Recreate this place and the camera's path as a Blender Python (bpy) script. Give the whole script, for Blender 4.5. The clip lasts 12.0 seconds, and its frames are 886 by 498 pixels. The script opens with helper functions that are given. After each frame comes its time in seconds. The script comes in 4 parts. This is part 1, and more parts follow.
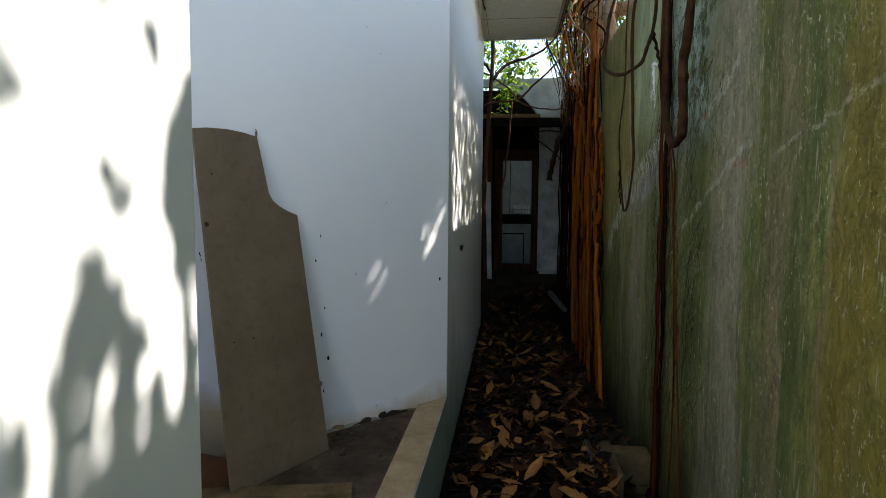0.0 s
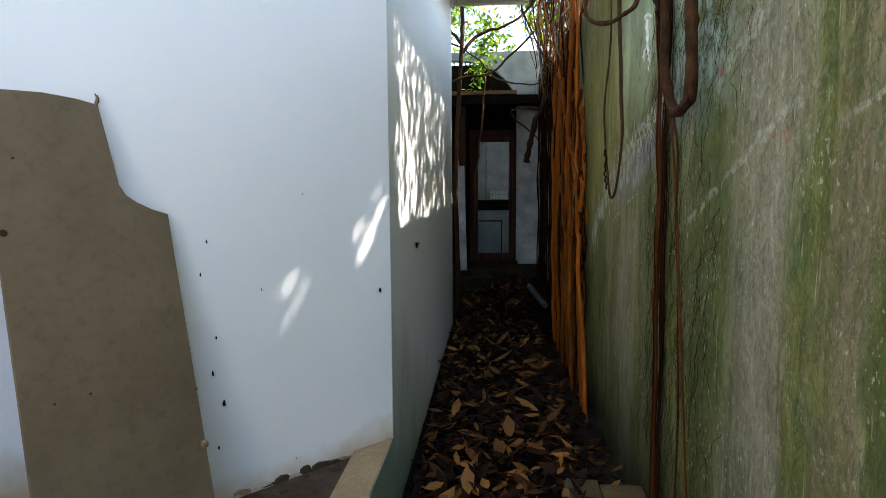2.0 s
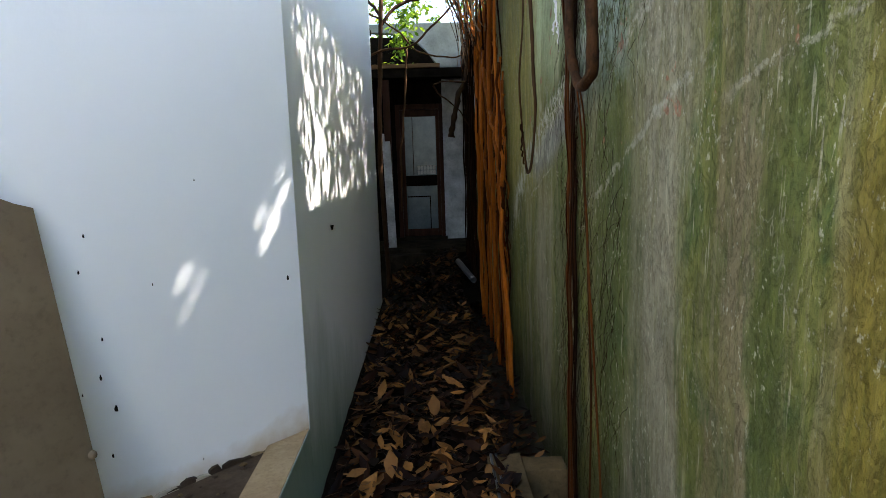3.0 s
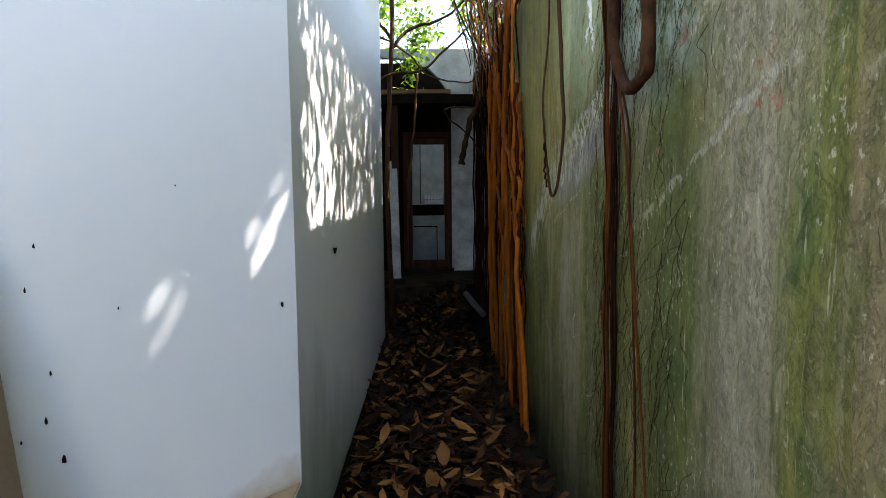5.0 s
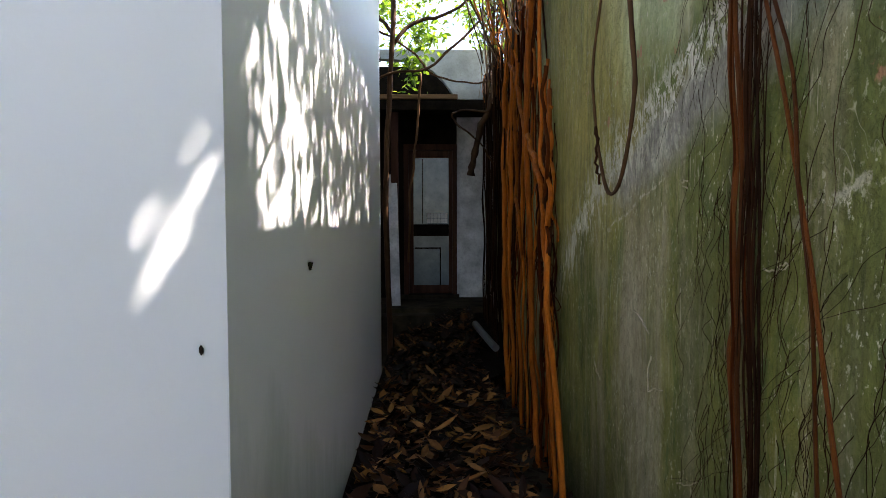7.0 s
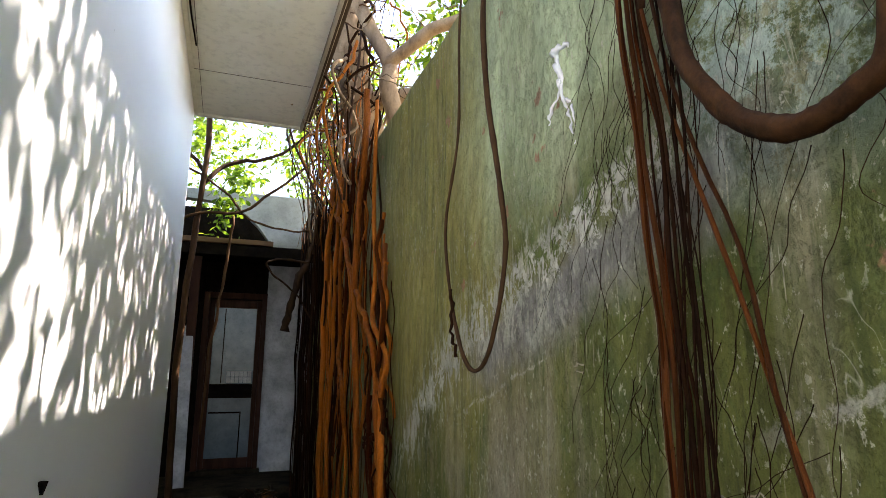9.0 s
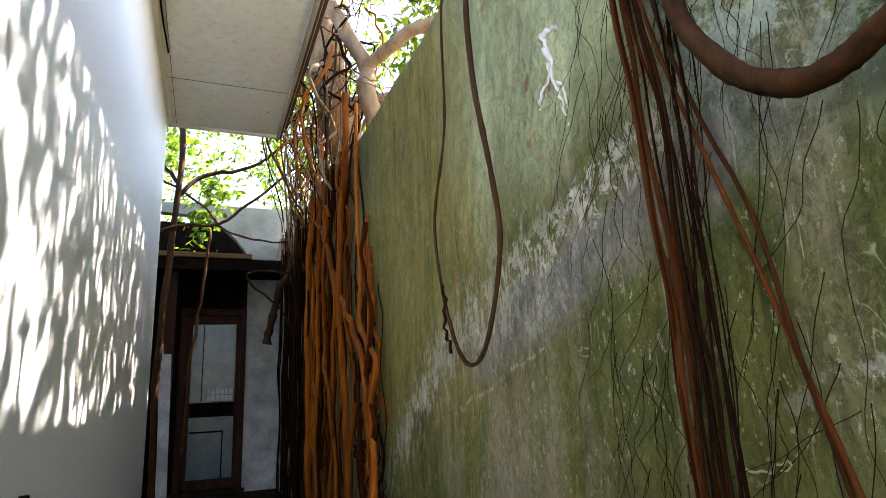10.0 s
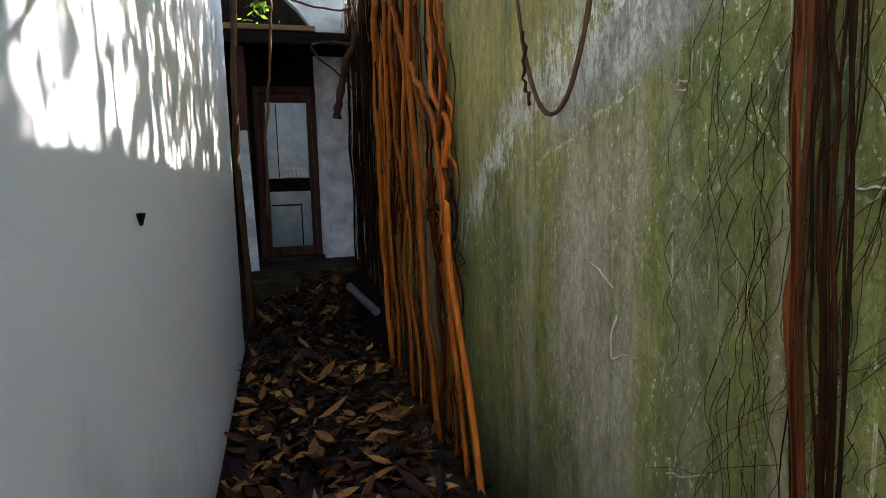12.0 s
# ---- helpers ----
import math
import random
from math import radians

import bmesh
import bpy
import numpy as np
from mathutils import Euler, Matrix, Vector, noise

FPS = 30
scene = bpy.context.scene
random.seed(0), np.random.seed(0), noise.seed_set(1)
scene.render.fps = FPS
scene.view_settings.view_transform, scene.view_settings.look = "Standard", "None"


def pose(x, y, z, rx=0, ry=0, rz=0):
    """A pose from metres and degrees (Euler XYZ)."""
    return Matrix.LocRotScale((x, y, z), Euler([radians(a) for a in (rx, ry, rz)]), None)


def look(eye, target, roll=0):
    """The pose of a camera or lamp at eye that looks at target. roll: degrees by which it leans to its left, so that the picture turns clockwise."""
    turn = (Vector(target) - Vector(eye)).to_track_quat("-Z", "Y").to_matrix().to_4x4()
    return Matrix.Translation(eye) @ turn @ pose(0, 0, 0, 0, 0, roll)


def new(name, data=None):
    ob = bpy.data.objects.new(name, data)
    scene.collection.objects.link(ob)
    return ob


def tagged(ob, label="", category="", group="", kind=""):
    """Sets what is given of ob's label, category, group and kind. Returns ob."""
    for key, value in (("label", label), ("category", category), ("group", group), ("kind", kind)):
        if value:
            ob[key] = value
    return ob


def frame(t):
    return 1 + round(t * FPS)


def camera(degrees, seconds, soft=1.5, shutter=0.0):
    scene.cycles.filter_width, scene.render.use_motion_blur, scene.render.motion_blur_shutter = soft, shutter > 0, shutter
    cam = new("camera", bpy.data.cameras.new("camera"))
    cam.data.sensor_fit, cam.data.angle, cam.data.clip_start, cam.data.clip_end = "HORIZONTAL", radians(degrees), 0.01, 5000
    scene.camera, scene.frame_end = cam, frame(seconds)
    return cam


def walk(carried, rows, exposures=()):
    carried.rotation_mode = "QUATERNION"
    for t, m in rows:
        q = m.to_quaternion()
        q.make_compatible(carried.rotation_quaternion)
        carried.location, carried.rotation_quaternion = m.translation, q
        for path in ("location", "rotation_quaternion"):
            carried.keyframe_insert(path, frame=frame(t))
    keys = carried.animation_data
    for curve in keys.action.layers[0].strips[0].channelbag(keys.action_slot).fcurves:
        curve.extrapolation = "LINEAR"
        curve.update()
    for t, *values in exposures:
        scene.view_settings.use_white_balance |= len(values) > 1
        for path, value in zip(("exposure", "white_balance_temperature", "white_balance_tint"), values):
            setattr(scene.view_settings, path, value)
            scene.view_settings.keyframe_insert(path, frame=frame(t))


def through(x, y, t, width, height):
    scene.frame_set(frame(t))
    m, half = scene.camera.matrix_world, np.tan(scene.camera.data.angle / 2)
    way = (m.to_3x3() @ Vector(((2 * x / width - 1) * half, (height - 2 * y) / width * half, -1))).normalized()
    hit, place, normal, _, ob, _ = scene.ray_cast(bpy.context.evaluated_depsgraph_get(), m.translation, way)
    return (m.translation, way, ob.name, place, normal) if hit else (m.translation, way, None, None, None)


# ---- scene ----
cam = camera(73.8, 12.0, soft=0.7)
PATH = [
    (0, (0.357, 2.674, 1.621), (0.134, 4.655, 1.464), 0.4),
    (0.5, (0.455, 2.966, 1.653), (0.307, 4.954, 1.492), 0.5),
    (1, (0.501, 3.129, 1.651), (0.342, 5.116, 1.492), 0.4),
    (1.5, (0.498, 3.294, 1.626), (0.337, 5.28, 1.455), 0.1),
    (2, (0.469, 3.439, 1.643), (0.301, 5.421, 1.434), -0.4),
    (2.5, (0.534, 3.496, 1.651), (0.48, 5.475, 1.37), -1.0),
    (3, (0.582, 3.521, 1.665), (0.625, 5.498, 1.366), -1.8),
    (3.2, (0.578, 3.524, 1.669), (0.641, 5.502, 1.381), -1.9),
    (4.8, (0.505, 3.734, 1.6), (0.545, 5.725, 1.409), -0.9),
    (5, (0.517, 3.869, 1.582), (0.557, 5.86, 1.398), -0.5),
    (5.5, (0.515, 4.103, 1.568), (0.557, 6.096, 1.403), -0.1),
    (6, (0.481, 4.342, 1.491), (0.517, 6.337, 1.345), -0.1),
    (6.5, (0.461, 4.596, 1.473), (0.486, 6.592, 1.346), -0.2),
    (6.7, (0.454, 4.662, 1.455), (0.479, 6.658, 1.337), -0.2),
    (8.3, (0.454, 5.268, 1.472), (0.903, 7.206, 1.675), 0.7),
    (8.5, (0.436, 5.279, 1.501), (0.961, 7.189, 1.771), 0.8),
    (9, (0.392, 5.279, 1.558), (1.058, 7.119, 1.971), 0.2),
    (9.5, (0.376, 5.31, 1.542), (1.132, 7.094, 2.037), -1.0),
    (10, (0.363, 5.352, 1.504), (1.099, 7.156, 1.955), -2.4),
    (10.5, (0.349, 5.392, 1.461), (0.985, 7.271, 1.72), -2.8),
    (11, (0.335, 5.4, 1.422), (0.873, 7.325, 1.466), -2.9),
    (11.5, (0.332, 5.406, 1.395), (0.834, 7.338, 1.27), -2.3),
    (12, (0.334, 5.412, 1.371), (0.86, 7.327, 1.132), -1.5),
]
EXPOSURES = [(0, 1.95, 6800, 11), (0.5, 2.55, 6800, 11), (2, 2.78, 6750, 13), (5.5, 2.95, 6650, 16), (6.5, 2.98, 6800, 18), (8.5, 3.2, 7200, 20), (10, 3.25, 7100, 20), (12, 3.65, 6600, 20)]
walk(cam, [(t, look(eye, target, roll)) for t, eye, target, roll in PATH], EXPOSURES)

# ---- light ----
def make_world():
    w = bpy.data.worlds.new("sky")
    scene.world = w
    w.use_nodes = True
    nt = w.node_tree
    nt.nodes.clear()
    sky = nt.nodes.new("ShaderNodeTexSky")
    sky.sky_type = "NISHITA"
    sky.sun_disc = False
    sky.sun_elevation = SUN_EL
    sky.sun_rotation = SUN_ROT
    bg = nt.nodes.new("ShaderNodeBackground")
    bg.inputs["Strength"].default_value = SKY
    out = nt.nodes.new("ShaderNodeOutputWorld")
    nt.links.new(sky.outputs[0], bg.inputs[0])
    nt.links.new(bg.outputs[0], out.inputs[0])


SUN = Vector((1.0, 0.15, 1.335))          # towards the sun
SUN_EL = math.atan2(SUN.z, math.hypot(SUN.x, SUN.y))
SUN_ROT = math.atan2(SUN.x, SUN.y)
SKY = 0.12
make_world()
lamp = bpy.data.lights.new("sun", "SUN")
lamp.energy, lamp.angle, lamp.color = 5.0, radians(0.53), (1.0, 0.95, 0.87)
sun = new("sun", lamp)
sun.matrix_world = look(SUN * 20, (0, 0, 0))


# ---- material helpers ----
class Nodes:
    """A small builder for one node material."""

    def __init__(self, name):
        self.mat = bpy.data.materials.new(name)
        self.mat.use_nodes = True
        self.nt = self.mat.node_tree
        self.bsdf = self.nt.nodes["Principled BSDF"]
        self.coord = self.nt.nodes.new("ShaderNodeTexCoord").outputs["Object"]

    def put(self, kind, **values):
        n = self.nt.nodes.new(kind)
        for k, v in values.items():
            n.inputs[k.replace("_", " ")].default_value = v
        return n

    def link(self, a, b):
        self.nt.links.new(a, b)

    def mapped(self, scale, src=None, loc=(0, 0, 0), rot=(0, 0, 0)):
        m = self.put("ShaderNodeMapping", Scale=scale, Location=loc, Rotation=rot)
        self.link(src or self.coord, m.inputs["Vector"])
        return m.outputs[0]

    def noise(self, scale, detail=5.0, rough=0.6, src=None, distort=0.0):
        n = self.put("ShaderNodeTexNoise", Scale=scale, Detail=detail, Roughness=rough, Distortion=distort)
        self.link(src or self.coord, n.inputs["Vector"])
        return n.outputs["Fac"]

    def voronoi(self, scale, src=None, feature="F1", out="Distance"):
        n = self.put("ShaderNodeTexVoronoi", Scale=scale)
        n.feature = feature
        self.link(src or self.coord, n.inputs["Vector"])
        return n.outputs[out]

    def ramp(self, fac, stops):
        r = self.nt.nodes.new("ShaderNodeValToRGB")
        els = r.color_ramp.elements
        while len(els) < len(stops):
            els.new(0.5)
        for e, (p, c) in zip(els, stops):
            e.position = p
            e.color = (*c, 1) if isinstance(c, tuple) else (c, c, c, 1)
        self.link(fac, r.inputs["Fac"])
        return r.outputs["Color"]

    def mix(self, fac, a, b, blend="MIX"):
        m = self.nt.nodes.new("ShaderNodeMix")
        m.data_type, m.blend_type = "RGBA", blend
        for v, sock in ((fac, m.inputs[0]), (a, m.inputs[6]), (b, m.inputs[7])):
            if isinstance(v, (int, float)):
                sock.default_value = v
            elif isinstance(v, tuple):
                sock.default_value = (*v, 1)
            else:
                self.link(v, sock)
        return m.outputs[2]

    def math(self, op, a, b=0.0, clamp=False):
        m = self.nt.nodes.new("ShaderNodeMath")
        m.operation, m.use_clamp = op, clamp
        for v, sock in ((a, m.inputs[0]), (b, m.inputs[1])):
            if isinstance(v, (int, float)):
                sock.default_value = v
            else:
                self.link(v, sock)
        return m.outputs[0]

    def axes(self):
        s = self.nt.nodes.new("ShaderNodeSeparateXYZ")
        self.link(self.coord, s.inputs[0])
        return s.outputs

    def random(self):
        return self.nt.nodes.new("ShaderNodeObjectInfo").outputs["Random"]

    def island(self):
        return self.nt.nodes.new("ShaderNodeNewGeometry").outputs["Random Per Island"]

    def done(self, color, rough=0.8, bump=None, strength=0.3, dist=0.01, spec=0.3, metal=0.0):
        b = self.bsdf
        for v, key in ((color, "Base Color"), (rough, "Roughness"), (spec, "Specular IOR Level"), (metal, "Metallic")):
            if isinstance(v, (int, float)):
                b.inputs[key].default_value = v
            elif isinstance(v, tuple):
                b.inputs[key].default_value = (*v, 1)
            else:
                self.link(v, b.inputs[key])
        if bump is not None:
            n = self.put("ShaderNodeBump", Strength=strength, Distance=dist)
            self.link(bump, n.inputs["Height"])
            self.link(n.outputs[0], b.inputs["Normal"])
        return self.mat


# ---- materials ----
def white_plaster():
    n = Nodes("white_plaster")
    x, y, z = n.axes()
    big = n.noise(1.3, 4)
    grain = n.noise(60, 4, 0.7)
    color = n.mix(n.ramp(big, [(0.3, 0.0), (0.75, 1.0)]), (0.82, 0.84, 0.85), (0.77, 0.80, 0.82))
    # green algae rising from the ground along the alley
    fall = n.math("MULTIPLY", n.math("SUBTRACT", y, 6.1), -0.36)
    reach = n.math("ADD", n.math("MULTIPLY", n.noise(1.8, 6, 0.7, n.mapped((1, 1, 0.3))), 1.1), n.math("ADD", fall, 0.42))
    algae = n.math("MULTIPLY", n.math("SUBTRACT", reach, z), 1.5, True)
    along = n.math("MULTIPLY", n.math("GREATER_THAN", x, -0.003), n.math("MAXIMUM", n.math("GREATER_THAN", y, 3.4), n.math("LESS_THAN", z, 0.462)))
    algae = n.math("MULTIPLY", n.math("MULTIPLY", algae, along), 0.82, True)
    color = n.mix(algae, color, n.mix(n.noise(9, 5, 0.7, n.mapped((1, 1, 0.25))), (0.06, 0.15, 0.075), (0.20, 0.32, 0.21)))
    # ochre damp mark above the porch floor
    bulge = n.math("MULTIPLY", n.math("SUBTRACT", 1.0, n.math("DIVIDE", n.math("ABSOLUTE", n.math("ADD", x, 1.0)), 0.34), True), 0.3)
    damp = n.math("MULTIPLY", n.math("SUBTRACT", n.math("ADD", n.math("ADD", n.math("MULTIPLY", n.noise(3.2, 5), 0.28), bulge), 0.42), z), 7.0, True)
    damp = n.math("MULTIPLY", damp, n.math("LESS_THAN", x, -0.004))
    color = n.mix(n.math("MULTIPLY", damp, 0.8), color, (0.42, 0.28, 0.10))
    # specks and scuffs
    specks = n.ramp(n.voronoi(9, n.mapped((1, 1, 0.6))), [(0.02, 1.0), (0.035, 0.0)])
    thin = n.ramp(n.noise(2.2, 2), [(0.5, 0.0), (0.6, 1.0)])
    color = n.mix(n.math("MULTIPLY", specks, thin), color, (0.08, 0.07, 0.06))
    bump = n.math("ADD", n.math("MULTIPLY", n.noise(7, 3), 0.8), n.math("MULTIPLY", grain, 0.25))
    return n.done(color, 0.5, bump, 0.25, 0.008, 0.4)


def mossy_plaster():
    n = Nodes("mossy_plaster")
    x, y, z = n.axes()
    streak = n.noise(5.0, 6, 0.62, n.mapped((1, 1, 0.10)))
    narrow = n.noise(13, 6, 0.68, n.mapped((1, 1, 0.09)))
    fine = n.noise(30, 7, 0.75, n.mapped((1, 1, 0.5)))
    grit = n.noise(120, 4, 0.75)
    blot = n.noise(1.5, 7, 0.66, n.mapped((1, 1, 0.6)), 0.6)
    cloud = n.noise(4.5, 8, 0.72, n.mapped((1, 1, 0.55)), 0.8)
    ys = n.math("ADD", y, n.math("MULTIPLY", n.math("SUBTRACT", n.noise(2.4, 6, 0.65, n.mapped((1, 1, 0.3))), 0.5), 0.75))

    def times(*fs):
        out = fs[0]
        for f in fs[1:]:
            out = n.math("MULTIPLY", out, f)
        return out

    def zone(centre, half):
        return n.math("MULTIPLY", n.math("SUBTRACT", 1.0, n.math("DIVIDE", n.math("ABSOLUTE", n.math("SUBTRACT", ys, centre)), half), True), 2.0, True)

    def above(v, limit, sharp):
        return n.math("MULTIPLY", n.math("SUBTRACT", v, limit), sharp, True)

    def below(v, limit, sharp):
        return n.math("MULTIPLY", n.math("SUBTRACT", limit, v), sharp, True)

    # moss: olive, with deep green clouds and yellow-green films
    green = n.mix(n.ramp(blot, [(0.36, 0.0), (0.62, 1.0)]), (0.090, 0.112, 0.028), (0.178, 0.184, 0.046))
    green = n.mix(n.ramp(cloud, [(0.50, 0.0), (0.64, 0.85)]), green, (0.045, 0.080, 0.022))
    grey = n.mix(n.ramp(fine, [(0.3, 0.0), (0.7, 1.0)]), (0.165, 0.15, 0.088), (0.31, 0.29, 0.19))
    color = n.mix(n.ramp(streak, [(0.52, 0.0), (0.64, 0.75)]), green, grey)
    color = n.mix(n.ramp(narrow, [(0.54, 0.0), (0.66, 0.55)]), color, (0.29, 0.272, 0.15))
    color = n.mix(n.ramp(narrow, [(0.34, 0.65), (0.44, 0.0)]), color, (0.045, 0.062, 0.014))
    # long vertical washes down the plaster
    low = below(z, 1.75, 3.0)
    beige = n.mix(fine, (0.20, 0.186, 0.13), (0.36, 0.335, 0.245))
    soft = n.ramp(narrow, [(0.36, 0.25), (0.56, 1.0)])
    for centre, half, tint, amount, mask in ((5.32, 0.30, beige, 0.80, None), (6.98, 0.24, beige, 0.75, low), (7.55, 0.10, beige, 0.6, low), (7.9, 0.95, (0.31, 0.275, 0.08), 0.85, above(z, 1.15, 2.5)),
                                             (4.83, 0.12, (0.235, 0.18, 0.115), 0.55, None), (4.66, 0.09, (0.05, 0.08, 0.02), 0.6, None), (4.20, 0.30, (0.175, 0.135, 0.016), 0.8, None),
                                             (5.78, 0.16, (0.05, 0.075, 0.022), 0.6, None), (6.55, 0.22, (0.085, 0.105, 0.04), 0.5, low), (9.1, 0.4, grey, 0.5, None)):
        m = n.math("MULTIPLY", zone(centre, half), soft)
        if mask is not None:
            m = n.math("MULTIPLY", m, mask)
        color = n.mix(n.math("MULTIPLY", m, amount), color, tint)
    # upper part: skylight painted in as pale green, turquoise paint remains, brick showing through
    up = above(n.math("ADD", z, n.math("MULTIPLY", blot, 1.1)), 2.48, 2.0)
    color = n.mix(times(up, zone(6.72, 0.85), n.ramp(streak, [(0.35, 0.5), (0.55, 0.95)])), color, n.mix(fine, (0.34, 0.45, 0.24), (0.58, 0.67, 0.46)))
    high = above(z, 1.82, 3.0)
    teal = times(high, zone(5.92, 0.5), n.ramp(n.noise(6, 8, 0.78), [(0.45, 0.0), (0.505, 0.85)]))
    color = n.mix(teal, color, n.mix(fine, (0.22, 0.34, 0.27), (0.52, 0.62, 0.56)))
    patch = times(high, zone(5.8, 0.6), n.ramp(n.noise(9, 8, 0.8), [(0.53, 0.0), (0.56, 0.95)]))
    color = n.mix(patch, color, n.mix(fine, (0.05, 0.075, 0.02), (0.12, 0.15, 0.05)))
    brick = times(n.ramp(n.noise(7.5, 4, 0.6), [(0.66, 0.0), (0.69, 0.85)]), above(z, 1.6, 8.0))
    color = n.mix(brick, color, (0.33, 0.16, 0.10))
    # the main flaked band slants down the wall, a bare violet-grey strip under it
    wob = n.math("MULTIPLY", n.math("SUBTRACT", n.noise(6, 7, 0.75), 0.5), 0.22)
    flakes = n.ramp(n.noise(17, 9, 0.82, n.mapped((1, 1, 0.7)), 0.6), [(0.505, 0.0), (0.525, 1.0)])
    dash = n.ramp(n.noise(28, 6, 0.7, n.mapped((1, 1, 0.35)), 0.4), [(0.52, 0.0), (0.55, 1.0)])
    steep = n.math("MULTIPLY", n.math("MAXIMUM", n.math("SUBTRACT", y, 7.6), 0.0), 0.35)
    line = n.math("SUBTRACT", n.math("SUBTRACT", 3.93, n.math("MULTIPLY", y, 0.30)), steep)
    d = n.math("ADD", n.math("SUBTRACT", z, line), wob)
    bare = times(below(d, -0.03, 18.0), above(d, -0.30, 8.0), below(ys, 7.5, 4.0), above(ys, 5.95, 5.0))
    bare_color = n.mix(n.ramp(fine, [(0.3, 0.0), (0.7, 1.0)]), (0.15, 0.15, 0.145), (0.32, 0.32, 0.315))
    color = n.mix(n.math("MULTIPLY", bare, 0.78), color, bare_color)
    moss = times(above(d, -0.02, 20.0), below(d, 0.16, 8.0), below(ys, 7.1, 4.0), above(ys, 6.3, 6.0))
    color = n.mix(n.math("MULTIPLY", moss, 0.8), color, n.mix(fine, (0.05, 0.085, 0.018), (0.12, 0.17, 0.04)))
    core = n.math("MULTIPLY", n.math("SUBTRACT", 1.0, n.math("DIVIDE", n.math("ABSOLUTE", d), 0.10), True), 2.4, True)
    color = n.mix(times(core, flakes, above(ys, 6.0, 4.0), below(ys, 8.4, 3.0)), color, (0.56, 0.57, 0.50))
    specked = n.math("MULTIPLY", n.math("SUBTRACT", 1.0, n.math("DIVIDE", n.math("ABSOLUTE", n.math("ADD", d, 0.02)), 0.24), True), 1.3, True)
    color = n.mix(times(specked, dash, above(ys, 6.5, 4.0), below(ys, 8.6, 3.0)), color, (0.46, 0.47, 0.38))
    # thin slanting cracks with pale broken lips
    for slope, base, wide, y0, y1, amount in ((-0.43, 4.06, 0.022, 4.95, 6.15, 0.75), (-0.44, 4.50, 0.032, 5.1, 5.75, 0.8), (-0.22, 2.88, 0.014, 4.2, 4.95, 0.5), (-0.30, 3.65, 0.008, 6.75, 7.55, 1.0)):
        d = n.math("ADD", n.math("SUBTRACT", z, n.math("ADD", n.math("MULTIPLY", y, slope), base)), n.math("MULTIPLY", wob, 0.6))
        span = n.math("MULTIPLY", above(y, y0, 8.0), below(y, y1, 8.0))
        lip = n.math("MULTIPLY", n.math("SUBTRACT", 1.0, n.math("DIVIDE", n.math("ABSOLUTE", d), wide), True), 2.5, True)
        color = n.mix(times(lip, span, n.ramp(n.noise(22, 6, 0.75), [(0.46, 0.0), (0.54, amount)])), color, (0.40, 0.39, 0.31))
    # scratches, curled tendril marks, lime specks and pale dots
    scratch = n.ramp(n.noise(70, 3, 0.5, n.mapped((1, 1, 0.05), rot=(0.12, 0, 0))), [(0.64, 0.0), (0.67, 0.8)])
    color = n.mix(times(scratch, n.ramp(n.noise(3.2, 4), [(0.48, 0.0), (0.58, 0.8)])), color, (0.40, 0.39, 0.28))
    curl = n.ramp(n.noise(10, 2, 0.5, n.mapped((1, 1, 0.5)), 1.6), [(0.489, 0.0), (0.5, 1.0), (0.511, 0.0)])
    color = n.mix(times(curl, n.ramp(n.noise(4.5, 3), [(0.56, 0.0), (0.62, 0.7)])), color, (0.36, 0.36, 0.26))
    speck = n.ramp(n.noise(52, 5, 0.75, n.mapped((1, 1, 0.6))), [(0.595, 0.0), (0.62, 0.9)])
    color = n.mix(times(speck, n.ramp(n.noise(2.6, 4, 0.6), [(0.40, 0.15), (0.6, 1.0)])), color, (0.46, 0.46, 0.35))
    dots = n.ramp(n.voronoi(30), [(0.06, 1.0), (0.12, 0.0)])
    color = n.mix(times(dots, n.ramp(n.noise(4, 3), [(0.52, 0.0), (0.6, 0.75)])), color, (0.40, 0.42, 0.32))
    color = n.mix(n.ramp(grit, [(0.58, 0.0), (0.74, 0.5)]), color, (0.025, 0.032, 0.010))
    mott = n.ramp(cloud, [(0.36, 0.55), (0.5, 1.0), (0.66, 1.35)])
    color = n.mix(0.5, color, mott, "MULTIPLY")
    scuff = n.ramp(n.noise(24, 8, 0.82, n.mapped((1, 1, 0.4))), [(0.36, 0.45), (0.5, 1.0), (0.62, 1.7)])
    color = n.mix(0.32, color, scuff, "MULTIPLY")
    # darker towards the bottom
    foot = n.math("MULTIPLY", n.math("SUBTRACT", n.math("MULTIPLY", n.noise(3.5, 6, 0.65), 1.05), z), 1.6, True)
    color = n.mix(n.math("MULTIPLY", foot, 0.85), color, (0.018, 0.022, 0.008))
    bump = n.math("ADD", n.math("MULTIPLY", fine, 0.6), n.math("ADD", n.math("MULTIPLY", grit, 0.3), n.math("ADD", n.math("MULTIPLY", flakes, 0.3), n.math("MULTIPLY", cloud, 0.8))))
    rough = n.ramp(streak, [(0.3, 0.5), (0.7, 0.85)])
    return n.done(color, rough, bump, 0.9, 0.014, 0.2)


